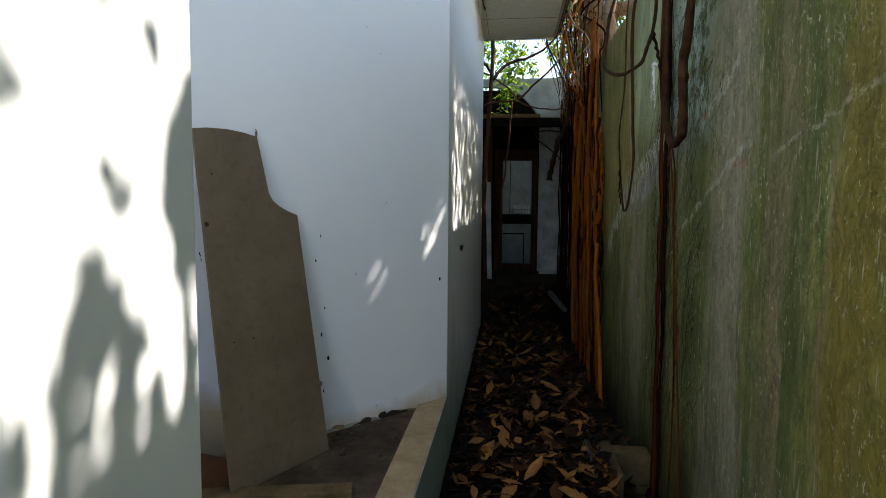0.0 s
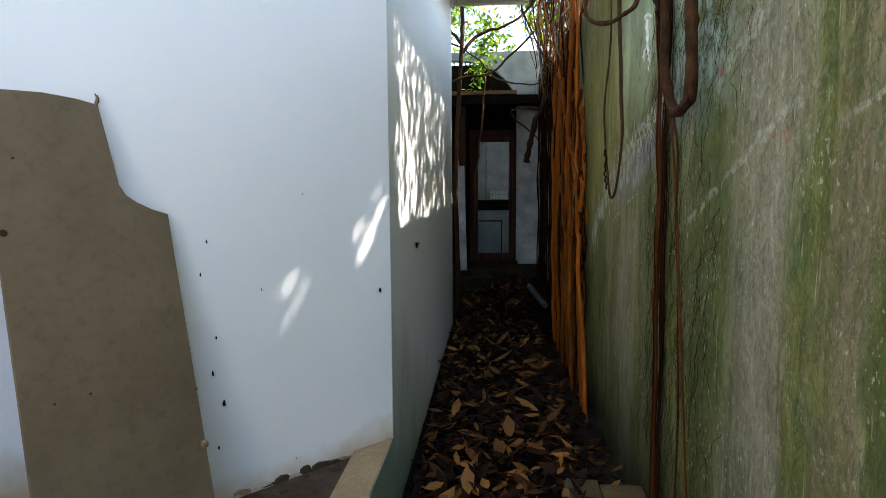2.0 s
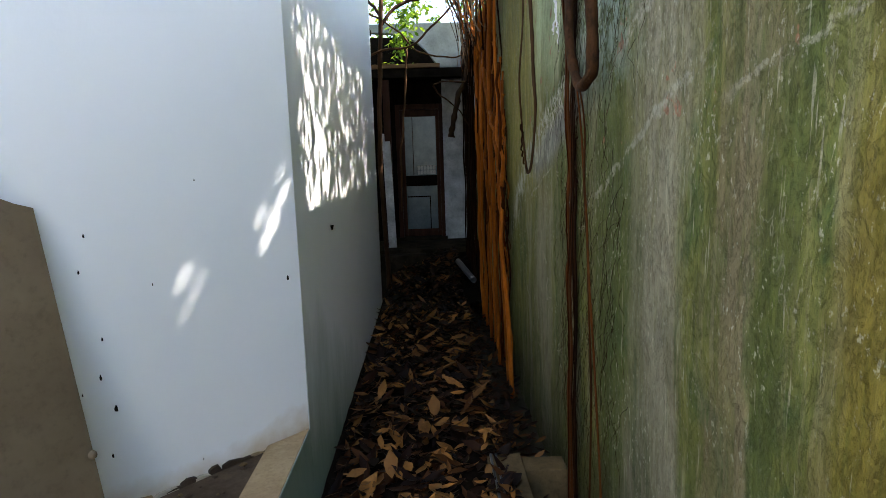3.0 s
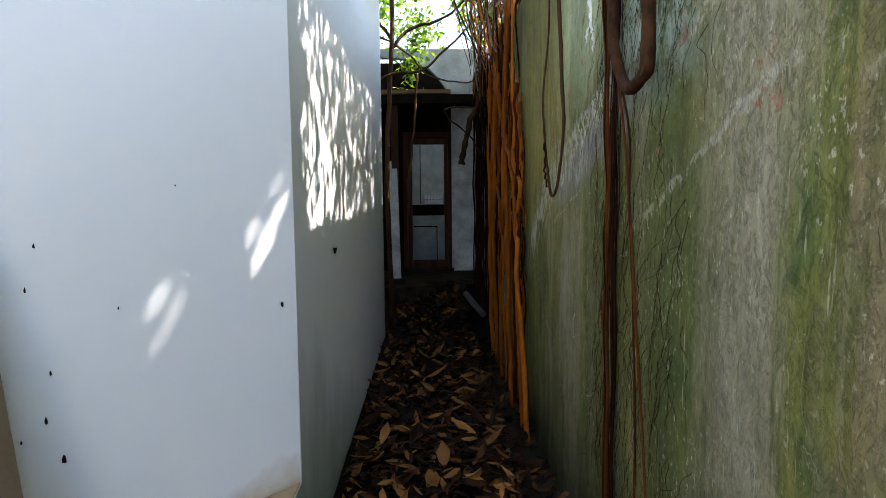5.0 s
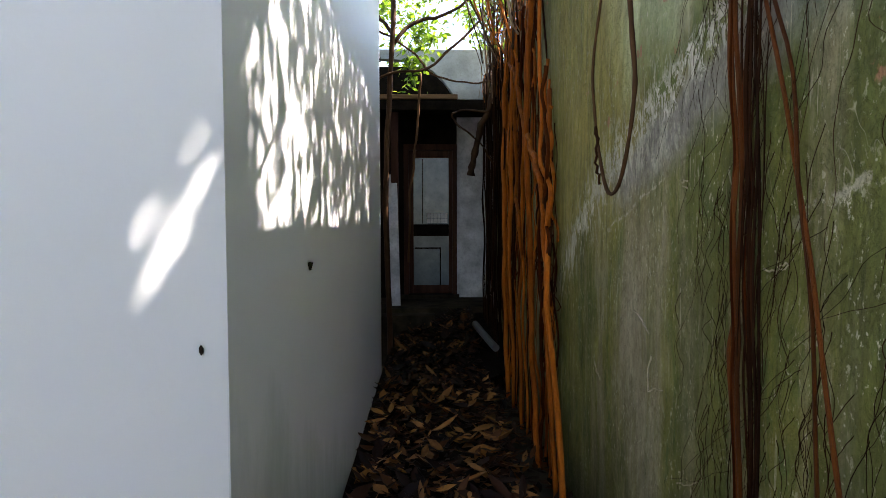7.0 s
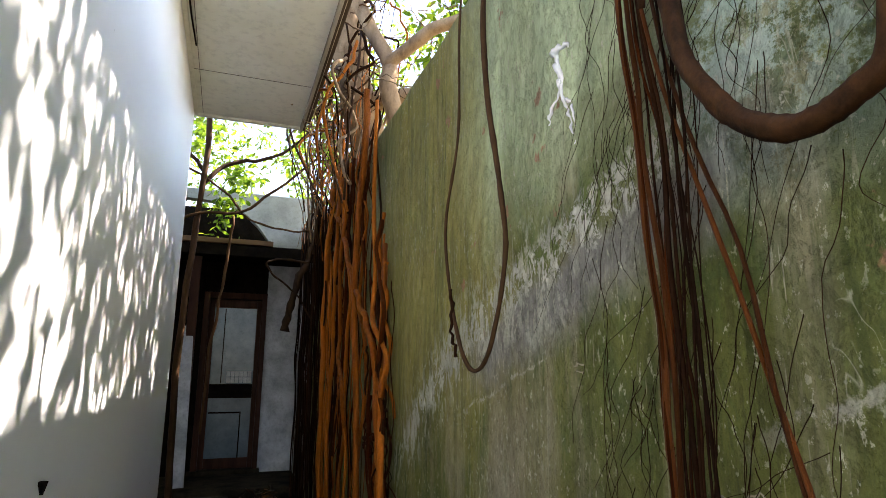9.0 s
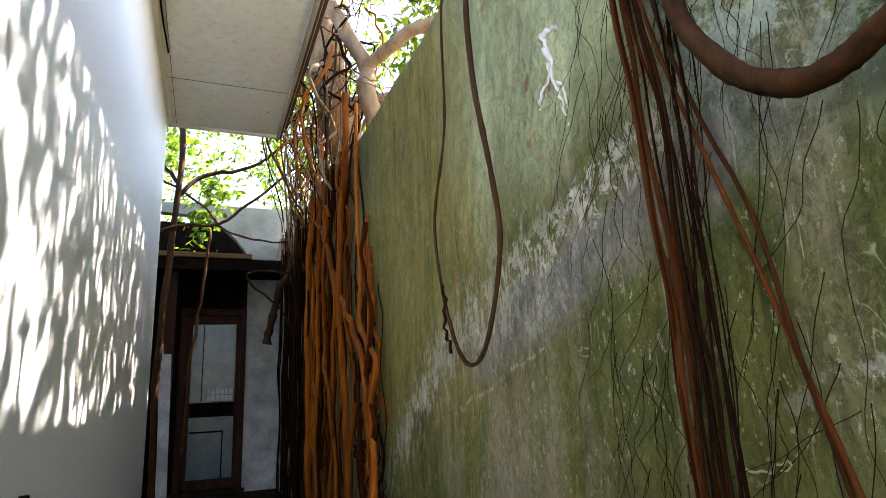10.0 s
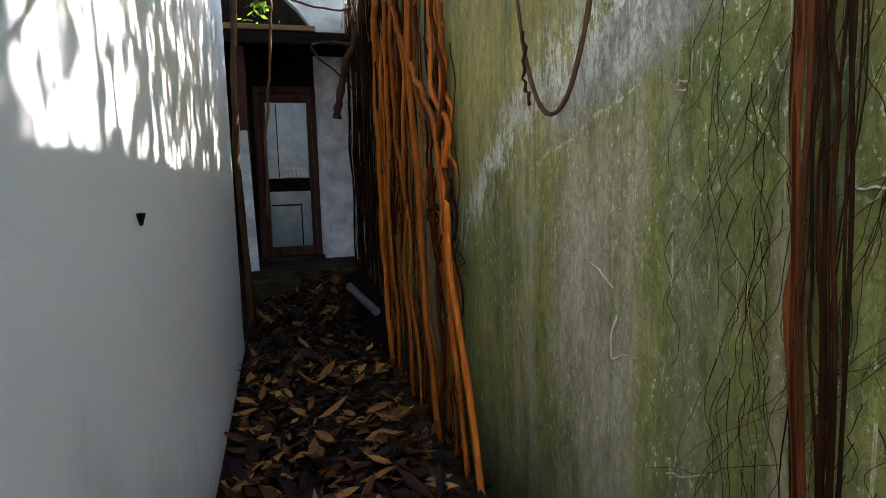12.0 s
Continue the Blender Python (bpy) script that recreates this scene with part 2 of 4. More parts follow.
def rough_mat(name, a, b, scale=6.0, stretch=(1, 1, 1), rough=0.85, bump=0.4, dist=0.01, spec=0.12, by_object=False, by_island=False):
    n = Nodes(name)
    src = n.mapped(stretch)
    f = n.noise(scale, 6, 0.65, src)
    fac = n.ramp(f, [(0.32, 0.0), (0.68, 1.0)])
    if by_object or by_island:
        r = n.random() if by_object else n.island()
        fac = n.math("ADD", n.math("MULTIPLY", fac, 0.45), n.math("MULTIPLY", r, 0.6), True)
    fine = n.noise(scale * 9, 4, 0.7, src)
    color = n.mix(fac, a, b)
    color = n.mix(n.math("MULTIPLY", n.ramp(fine, [(0.5, 0.0), (0.75, 1.0)]), 0.35), color, tuple(c * 0.45 for c in a))
    return n.done(color, rough, n.math("ADD", f, n.math("MULTIPLY", fine, 0.5)), bump, dist, spec)


def leaf_mat(name, stops, rough, through):
    n = Nodes(name)
    r = n.island()
    color = n.ramp(r, stops)
    color = n.mix(n.math("MULTIPLY", n.noise(40, 4), 0.35), color, tuple(c * 0.4 for c in stops[0][1]))
    n.done(color, rough, None, spec=0.35 if through else 0.12)
    if through:
        t = n.nt.nodes.new("ShaderNodeBsdfTranslucent")
        n.link(color, t.inputs["Color"])
        m = n.put("ShaderNodeMixShader", Fac=through)
        n.link(n.bsdf.outputs[0], m.inputs[1])
        n.link(t.outputs[0], m.inputs[2])
        n.link(m.outputs[0], n.nt.nodes["Material Output"].inputs["Surface"])
    return n.mat


WHITE = white_plaster()
MOSS = mossy_plaster()
CONCRETE = rough_mat("old_concrete", (0.010, 0.008, 0.006), (0.05, 0.04, 0.026), 4, spec=0.02)
DRAIN = rough_mat("dark_drain", (0.015, 0.014, 0.010), (0.05, 0.045, 0.03), 6, rough=0.5)
# near-black: soil of the heap, and shade between leaves put into colour
EARTHSHADE = rough_mat("earth_and_leaf_shade", (0.004, 0.003, 0.0025), (0.014, 0.010, 0.007), 5, spec=0.02)
SOIL = rough_mat("dry_soil", (0.07, 0.06, 0.035), (0.16, 0.135, 0.085), 3)
DUST = rough_mat("dusty_floor", (0.022, 0.014, 0.009), (0.085, 0.062, 0.042), 5, rough=0.9)
EDGING = rough_mat("ochre_edging", (0.23, 0.16, 0.085), (0.36, 0.27, 0.16), 7)
SOFFIT = rough_mat("soffit_board", (0.80, 0.79, 0.67), (0.88, 0.87, 0.77), 2.0, bump=0.1)
TRIMWOOD = rough_mat("dark_trim_wood", (0.05, 0.035, 0.025), (0.12, 0.085, 0.06), 12, (1, 0.1, 1))
PALETRIM = rough_mat("pale_trim", (0.35, 0.30, 0.24), (0.5, 0.45, 0.38), 12, (1, 0.1, 1))
BOARD = rough_mat("brown_hardboard", (0.145, 0.108, 0.068), (0.195, 0.150, 0.098), 3, rough=0.6, bump=0.12)
ROOT = rough_mat("orange_root_bark", (0.09, 0.017, 0.002), (0.58, 0.165, 0.014), 24, (1, 1, 0.1), rough=0.55, bump=0.9, dist=0.02, by_object=True)
REDROOT = rough_mat("red_brown_root_bark", (0.010, 0.0025, 0.0007), (0.10, 0.024, 0.0045), 22, (1, 1, 0.12), rough=0.6, bump=0.9, dist=0.02, spec=0.03, by_object=True)
DARKROOT = rough_mat("dark_root_bark", (0.006, 0.003, 0.0015), (0.036, 0.014, 0.005), 16, (1, 1, 0.12), rough=0.7, spec=0.04, bump=0.5, by_object=True)
AMBERROOT = rough_mat("amber_root_bark", (0.014, 0.004, 0.001), (0.15, 0.045, 0.009), 26, (1, 1, 0.12), rough=0.55, bump=0.9, dist=0.02, spec=0.1, by_object=True)
VINE = rough_mat("grey_brown_vine", (0.016, 0.008, 0.004), (0.11, 0.054, 0.022), 18, (1, 1, 0.3), rough=0.75, by_object=True)
PALEBARK = rough_mat("pale_dry_tendril", (0.26, 0.24, 0.17), (0.42, 0.40, 0.30), 20)
BOWED = rough_mat("dark_brown_root_bark", (0.009, 0.004, 0.0015), (0.072, 0.030, 0.010), 20, (1, 1, 0.6), rough=0.7)
PATHSTONE = rough_mat("tan_concrete", (0.05, 0.035, 0.016), (0.15, 0.105, 0.05), 5)
BARK = rough_mat("fig_bark", (0.12, 0.075, 0.04), (0.38, 0.255, 0.15), 8, (1, 1, 0.4))
FARWALL = rough_mat("stained_far_plaster", (0.32, 0.33, 0.34), (0.70, 0.71, 0.72), 4.0, bump=0.2)
GABLE = rough_mat("grey_gable_plaster", (0.30, 0.31, 0.27), (0.50, 0.51, 0.46), 3)
DOORWOOD = rough_mat("red_brown_door_wood", (0.025, 0.009, 0.006), (0.075, 0.03, 0.016), 10, (1, 1, 0.1), rough=0.55)
PANEL = rough_mat("faded_blue_panel", (0.08, 0.125, 0.145), (0.145, 0.205, 0.235), 3, rough=0.2, bump=0.06, spec=0.35)
# near-black: small black parts, and the back porch's shade put into colour
BLACKSHADE = rough_mat("black_and_porch_shade", (0.005, 0.004, 0.003), (0.016, 0.012, 0.009), 8, spec=0.02)
TAN = rough_mat("tan_timber", (0.10, 0.055, 0.025), (0.24, 0.14, 0.07), 8, (0.1, 1, 1))
PIPE = rough_mat("grey_plastic_pipe", (0.05, 0.053, 0.055), (0.10, 0.104, 0.106), 5, rough=0.45, bump=0.1)
TERRACOTTA = rough_mat("brown_tile", (0.085, 0.036, 0.02), (0.15, 0.065, 0.034), 7, rough=0.5)
DEADLEAF = leaf_mat("dead_leaves", [(0.0, (0.005, 0.002, 0.001)), (0.55, (0.020, 0.007, 0.0025)), (0.85, (0.075, 0.027, 0.007)), (1.0, (0.30, 0.145, 0.045))], 0.6, 0.0)
GREENLEAF = leaf_mat("fig_leaves", [(0.0, (0.055, 0.110, 0.010)), (0.6, (0.15, 0.27, 0.018)), (1.0, (0.30, 0.42, 0.03))], 0.4, 0.6)


# ---- mesh helpers ----
def box(bm, x0, x1, y0, y1, z0, z1, bevel=0.0, m=None):
    made = bmesh.ops.create_cube(bm, size=1.0, matrix=Matrix.Translation(((x0 + x1) / 2, (y0 + y1) / 2, (z0 + z1) / 2)) @ Matrix.Diagonal((x1 - x0, y1 - y0, z1 - z0, 1)))
    if bevel:
        edges = list({e for v in made["verts"] for e in v.link_edges})
        bmesh.ops.bevel(bm, geom=edges, offset=bevel, segments=2, affect="EDGES", profile=0.6)
    if m is not None:
        bmesh.ops.transform(bm, matrix=m, verts=bm.verts)
    return bm


def prism(bm, outline, low, high, axis="z"):
    """A plan outline drawn up from low to high (axis z), or an (x, z) outline drawn along y."""
    def at(p, h):
        return (p[0], p[1], h) if axis == "z" else (p[0], h, p[1])
    a = [bm.verts.new(at(p, low)) for p in outline]
    b = [bm.verts.new(at(p, high)) for p in outline]
    k = len(outline)
    bm.faces.new(a)
    bm.faces.new(b[::-1])
    for i in range(k):
        bm.faces.new((a[i], b[i], b[(i + 1) % k], a[(i + 1) % k]))
    bmesh.ops.recalc_face_normals(bm, faces=bm.faces)
    return bm


def smooth_line(pts, per=6):
    """A Catmull-Rom line through the points."""
    p = [Vector(q) for q in pts]
    p = [p[0] * 2 - p[1]] + p + [p[-1] * 2 - p[-2]]
    line = []
    for i in range(1, len(p) - 2):
        for k in range(per):
            t = k / per
            line.append(0.5 * ((2 * p[i]) + (p[i + 1] - p[i - 1]) * t + (2 * p[i - 1] - 5 * p[i] + 4 * p[i + 1] - p[i + 2]) * t * t + (3 * p[i] - p[i - 1] - 3 * p[i + 1] + p[i + 2]) * t ** 3))
    return line + [p[-2]]


def tube(bm, pts, r0, r1, seg=7, per=6, wobble=0.0, knots=0.12):
    """A tapering stem along the points, with uneven thickness."""
    line = smooth_line(pts, per)
    off = random.uniform(0, 90)
    rings = []
    side = None
    for i, c in enumerate(line):
        way = (line[min(i + 1, len(line) - 1)] - line[max(i - 1, 0)]).normalized()
        if side is None:
            side = way.orthogonal().normalized()
        side = (side - way * side.dot(way)).normalized()
        up = way.cross(side)
        t = i / (len(line) - 1)
        c = c + wobble * (Vector(noise.noise_vector((off, t * 9, 3))) if 0 < i < len(line) - 1 else Vector())
        r = (r0 + (r1 - r0) * t) * (1 + knots * noise.noise((off + 5, t * len(line) * 0.8, 1)))
        ring = []
        for k in range(seg):
            a = 2 * math.pi * k / seg
            rr = r * (1 + knots * noise.noise((off + k * 2.1, t * 11, 7)))
            ring.append(bm.verts.new(c + rr * (math.cos(a) * side + math.sin(a) * up)))
        rings.append(ring)
    for a, b in zip(rings, rings[1:]):
        for k in range(seg):
            f = bm.faces.new((a[k], a[(k + 1) % seg], b[(k + 1) % seg], b[k]))
            f.smooth = True
    bm.faces.new(rings[0][::-1])
    bm.faces.new(rings[-1])
    return bm


def part(name, bm, material, parent=None, label=""):
    me = bpy.data.meshes.new(name)
    bm.to_mesh(me)
    bm.free()
    me.materials.append(material)
    ob = new(name, me)
    if parent:
        ob.parent = parent
    if label:
        ob["label"] = label
    return ob


def thing(name, label, category, group="", kind="", at=(0, 0, 0)):
    ob = new(name)
    ob.location = at
    bpy.context.view_layer.update()
    return tagged(ob, label, category, group, kind)


def leaves_mesh(name, leaves, material):
    """One mesh of bent leaves: (place, way, up, length, width, curl) each."""
    verts, faces = [], []
    for place, way, up, length, width, curl in leaves:
        side = way.cross(up).normalized()
        up = side.cross(way)
        k = len(verts)
        for t, w in ((0.0, 0.06), (0.3, 0.8), (0.62, 1.0), (1.0, 0.03)):
            c = place + way * (t * length) + up * (curl * length * (t * t - t * 0.3))
            h = width * 0.5 * w
            lift = abs(curl) * h * 0.9
            verts += [c - side * h + up * lift, c, c + side * h + up * lift]
        for r in range(3):
            a = k + r * 3
            faces += [(a, a + 1, a + 4, a + 3), (a + 1, a + 2, a + 5, a + 4)]
    me = bpy.data.meshes.new(name)
    me.from_pydata([tuple(v) for v in verts], [], faces)
    me.materials.append(material)
    me.polygons.foreach_set("use_smooth", [True] * len(faces))
    me.update()
    return me


def toss(spread=1.0):
    return Vector((random.gauss(0, 1), random.gauss(0, 1), random.gauss(0, 1) * spread)).normalized()


# ---- structure ----
ALLEY_END = 10.28
RIGHT = 1.27
FLOOR = 0.46                               # floor of the house
tagged(part("ground", box(bmesh.new(), -400, 400, -400, 400, -0.6, -0.32), SOIL), "dry bare earth round the house", "ground", kind="structure")


def plan_wall(name, a, b, low, high, thick, label, material=WHITE):
    """A wall whose face runs from a to b, its thickness to the left of that way."""
    ax, ay, bx, by = *a, *b
    k = math.hypot(bx - ax, by - ay)
    nx, ny = -(by - ay) / k * thick, (bx - ax) / k * thick
    bm = prism(bmesh.new(), [a, b, (bx + nx, by + ny), (ax + nx, ay + ny)], low, high)
    return tagged(part(name, bm, material), label, "wall", kind="structure")


plan_wall("wall_alley", (0, 6.105), (0, ALLEY_END), -0.3, 3.7, 0.15, "white plastered house wall, algae green at its foot")
plan_wall("wall_diagonal", (-1.172, 4.862), (0, 6.105), FLOOR - 0.03, 3.7, 0.15, "white plastered slanting porch wall with damp marks")
plan_wall("wall_porch_side", (-1.172, -3.0), (-1.172, 4.862), -0.3, 3.7, 0.15, "cracked white plaster wall beside the porch")
plan_wall("wall_back", (-0.15, ALLEY_END), (-6.0, ALLEY_END), -0.3, 3.7, 0.15, "white rear wall of the house")


def right_wall():
    """Garden wall with an uneven plaster face."""
    bm = bmesh.new()
    ys, zs = np.linspace(-4, 11.95, 200), np.linspace(-0.3, 3.14, 50)
    grid = [[bm.verts.new((RIGHT + 0.012 * noise.noise((0, y * 1.3, z * 1.3)) + 0.005 * noise.noise((4, y * 7, z * 5)), y, z + (0.012 * noise.noise((9, y * 3, 0)) - 0.12 * min(1, max(0, (6.5 - y) / 2)) if z > 3.1 else 0))) for z in zs] for y in ys]
    for i in range(len(ys) - 1):
        for j in range(len(zs) - 1):
            bm.faces.new((grid[i][j], grid[i][j + 1], grid[i + 1][j + 1], grid[i + 1][j])).smooth = True
    back = {}
    for i in (0, len(ys) - 1):
        for j in (0, len(zs) - 1):
            v = grid[i][j].co
            back[i, j] = bm.verts.new((RIGHT + 0.2, v.y, v.z))
    n, m = len(ys) - 1, len(zs) - 1
    top = [grid[i][m] for i in range(n + 1)]
    bm.faces.new(top + [back[n, m], back[0, m]])
    bm.faces.new([grid[0][j] for j in range(m + 1)][::-1] + [back[0, 0], back[0, m]][::1])
    bm.faces.new([grid[n][j] for j in range(m + 1)] + [back[n, m], back[n, 0]])
    bm.faces.new((back[0, 0], back[n, 0], back[n, m], back[0, m]))
    bmesh.ops.recalc_face_normals(bm, faces=bm.faces)
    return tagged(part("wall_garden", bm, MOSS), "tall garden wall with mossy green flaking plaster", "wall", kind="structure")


right_wall()
tagged(part("pavement", box(bmesh.new(), 0.0, 0.955, -4, 11.91, -0.3, 0.03, 0.008), PATHSTONE), "concrete alley path under dead leaves", "path", kind="structure")
tagged(part("drain", box(bmesh.new(), 0.955, 1.29, -4, 11.95, -0.32, -0.2), DRAIN), "dark gutter along the garden wall", "drain", kind="structure")

# porch floor with its edging strip and skirt
bm = prism(bmesh.new(), [(-0.15, -3), (-0.15, 5.945), (-1.171, 4.862), (-1.171, -3)], -0.3, FLOOR - 0.012)
tagged(part("floor_porch", bm, DUST), "dusty raised porch floor with rubble", "floor", kind="structure")
bm = prism(bmesh.new(), [(-0.15, -3), (0.0, -3), (0.0, 6.1), (-0.15, 5.94)], -0.3, FLOOR)
tagged(part("trim_porch_edge", bm, WHITE), "whitewashed porch edge, algae green below", "trim", kind="structure")
bm = prism(bmesh.new(), [(-0.15, -3), (-0.004, -3), (-0.004, 6.09), (-0.15, 5.94)], FLOOR, FLOOR + 0.006)
tagged(part("trim_porch_strip", bm, EDGING), "ochre cement strip along the porch edge", "trim", kind="structure")

SOFF = 3.68                                # underside of the eaves
# porch pier
tagged(part("pillar", box(bmesh.new(), -0.28, 0.0, 3.04, 3.315, FLOOR + 0.006, SOFF, 0.006), WHITE), "white plastered porch pillar", "pillar", kind="structure")

# eaves and roof
def eaves():
    outline = [(0.86, ALLEY_END + 0.02), (0.0, ALLEY_END + 0.02), (0.0, 6.105), (-1.172, 4.862), (-0.545, 4.28), (0.86, 5.76)]
    tagged(part("ceiling_eaves", prism(bmesh.new(), outline, SOFF, SOFF + 0.02), SOFFIT), "pale painted eaves boards", "ceiling", kind="structure")
    for y in (5.9, 7.1, 8.3, 9.5):
        tagged(part("trim_soffit_joint", box(bmesh.new(), 0.004, 0.85, y, y + 0.004, SOFF - 0.002, SOFF + 0.005), TRIMWOOD), "dark joint between eaves boards", "trim", kind="structure")
    tagged(part("trim_soffit_edge", box(bmesh.new(), 0.002, 0.87, ALLEY_END + 0.0, ALLEY_END + 0.035, SOFF - 0.02, SOFF + 0.14), SOFFIT), "painted end board of the eaves", "trim", kind="structure")
    tagged(part("trim_wall_bead", box(bmesh.new(), 0.002, 0.03, 6.2, ALLEY_END - 0.002, SOFF - 0.025, SOFF - 0.001), SOFFIT), "painted bead along the eaves", "trim", kind="structure")
    for i, (x0, x1, z0, z1, m) in enumerate(((0.862, 0.885, 3.65, 3.72, PALETRIM), (0.887, 0.905, 3.67, 3.84, TRIMWOOD), (0.907, 0.917, 3.70, 3.88, PALETRIM), (0.919, 0.95, 3.74, 3.94, TRIMWOOD))):
        tagged(part("trim_fascia", box(bmesh.new(), x0, x1, 5.8, ALLEY_END + 0.06, z0, z1, 0.003), m), "weathered wooden fascia board", "trim", kind="structure")
    tagged(part("roof", prism(bmesh.new(), [(0.95, ALLEY_END + 0.06), (-6, ALLEY_END + 0.06), (-6, -3), (-1.4, -3), (-1.4, 3.35), (0.95, 5.7)], 3.942, 4.04), BLACKSHADE), "dark roof over the house", "roof", kind="structure")


eaves()
tagged(part("cable", tube(bmesh.new(), [(0.04, 6.3, SOFF - 0.012), (0.05, 7.5, SOFF - 0.014), (0.045, 8.6, SOFF - 0.012), (0.06, 9.15, SOFF - 0.012)], 0.007, 0.006, 6, 6, 0.004, 0.05), BLACKSHADE), "black electric cable under the eaves", "cable")
tagged(part("trim_soffit_joint", box(bmesh.new(), 0.066, 0.069, 6.3, ALLEY_END - 0.01, SOFF - 0.002, SOFF + 0.004), TRIMWOOD), "dark joint between eaves boards", "trim", kind="structure")

# the back porch at the end of the alley
tagged(part("floor_back_porch", box(bmesh.new(), -1.6, 1.27, 12.2, 13.4, -0.3, 0.36, 0.01), CONCRETE), "dark concrete floor of the back porch", "floor", kind="structure")
tagged(part("step", box(bmesh.new(), -0.6, 0.52, 11.92, 12.198, -0.3, 0.31, 0.012), CONCRETE), "worn concrete step", "step", kind="structure")
# wall left of the door gets near-black colour in place of shade
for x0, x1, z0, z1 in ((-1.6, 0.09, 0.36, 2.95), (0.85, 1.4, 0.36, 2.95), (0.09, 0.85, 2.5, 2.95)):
    tagged(part("wall_back_porch", box(bmesh.new(), x0 + 0.001, x1 - 0.001, 13.3, 13.42, z0, z1), FARWALL if x0 > 0.5 else BLACKSHADE), "peeling whitewashed wall beside the door" if x0 > 0.5 else "back porch wall, its shade put into the black colour", "wall", kind="structure")
tagged(part("wall_back_room", box(bmesh.new(), -1.6, 1.4, 15.4, 15.5, 0.0, 3.2), BLACKSHADE), "rear wall behind the door, coloured black for shade", "wall", kind="structure")
tagged(part("wall_porch_end", box(bmesh.new(), -1.72, -1.6, 10.45, 15.5, -0.3, 3.4), BLACKSHADE), "side wall of the back porch, coloured black for shade", "wall", kind="structure")
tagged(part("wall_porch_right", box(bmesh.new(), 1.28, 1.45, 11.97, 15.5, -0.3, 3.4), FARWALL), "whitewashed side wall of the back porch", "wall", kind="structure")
# thickened to make a dark backing behind the broken parapet
tagged(part("ceiling_back_porch", box(bmesh.new(), -1.6, 1.28, 12.45, 15.4, 2.95, 3.44), BLACKSHADE), "back porch ceiling, thickened and coloured black as a shaded void", "ceiling", kind="structure")
# added out of sight to block skylight from the back porch
tagged(part("ceiling_light_block", box(bmesh.new(), -1.6, -0.12, 10.45, 11.94, 3.36, 3.42), BLACKSHADE), "unseen sheet added to keep skylight out of the back porch", "ceiling", kind="structure")
gable = [(1.3, 2.93), (0.8, 2.93), (0.72, 3.03), (0.63, 3.15), (0.5, 3.27), (0.33, 3.36), (0.1, 3.40), (-0.4, 3.42), (-1.6, 3.45), (-1.6, 3.52), (1.3, 3.52)]
tagged(part("wall_gable", prism(bmesh.new(), gable, 11.96, 12.08, "y"), GABLE), "grey plaster parapet with a curved broken edge", "wall", kind="structure")
tagged(part("beam", box(bmesh.new(), -1.6, 1.27, 11.95, 12.1, 2.8, 2.925, 0.01), BLACKSHADE), "black porch beam", "beam", kind="structure")
tagged(part("beam", box(bmesh.new(), -0.5, 0.8, 11.93, 12.0, 2.93, 2.985, 0.006), TAN), "tan timber rail under the broken parapet", "beam", kind="structure")


# ---- things: door ----
def door():
    d = thing("door", "dark framed door with faded blue panels", "door", at=(0.47, 13.3, 0.36))
    inv = d.matrix_world.inverted()

    def p(name, dims, mat, parent=d, bevel=0.004, label=""):
        ob = part(name, box(bmesh.new(), *dims, bevel), mat, None, label)
        ob.parent = parent
        if parent is d:
            ob.matrix_parent_inverse = inv
        return ob
    for x0, x1 in ((0.09, 0.16), (0.79, 0.85)):
        p("door_jamb", (x0, x1, 13.24, 13.42, 0.37, 2.56), DOORWOOD)
    p("door_head", (0.16, 0.79, 13.24, 13.42, 2.48, 2.56), DOORWOOD)
    p("sill", (0.05, 0.88, 13.2, 13.42, 0.36, 0.41), CONCRETE)
    leaf = p("door_leaf", (0.16, 0.225, 13.3, 13.345, 0.42, 2.475), DOORWOOD)
    p("stile", (0.735, 0.79, 13.3, 13.345, 0.42, 2.475), DOORWOOD, leaf)
    p("top_rail", (0.226, 0.734, 13.3, 13.345, 2.37, 2.475), DOORWOOD, leaf)
    p("middle_rail", (0.226, 0.734, 13.295, 13.345, 1.25, 1.42), BLACKSHADE, leaf, label="glossy black middle rail")
    p("bottom_rail", (0.226, 0.734, 13.3, 13.345, 0.42, 0.54), DOORWOOD, leaf)
    p("upper_panel", (0.226, 0.734, 13.318, 13.33, 1.42, 2.37), PANEL, leaf, 0, "faded blue upper panel")
    p("lower_panel", (0.226, 0.734, 13.318, 13.33, 0.54, 1.25), PANEL, leaf, 0, "faded blue lower panel")
    # pale blocks stand in for the bright grid reflected in the pane
    for i in range(6):
        for j in range(2):
            p("pane_reflection", (0.42 + 0.05 * i, 0.465 + 0.05 * i, 13.309, 13.317, 1.435 + 0.075 * j, 1.503 + 0.075 * j), FARWALL, leaf, 0.003)
    p("panel_bead", (0.35, 0.362, 13.306, 13.317, 1.43, 2.36), BLACKSHADE, leaf, 0)
    p("raised_panel", (0.24, 0.6, 13.305, 13.317, 0.53, 1.06), PANEL, leaf, 0.004, "pale raised panel")
    p("panel_moulding", (0.24, 0.62, 13.303, 13.317, 1.065, 1.085), BLACKSHADE, leaf, 0)
    p("panel_moulding", (0.605, 0.62, 13.303, 13.317, 0.53, 1.064), BLACKSHADE, leaf, 0)


door()
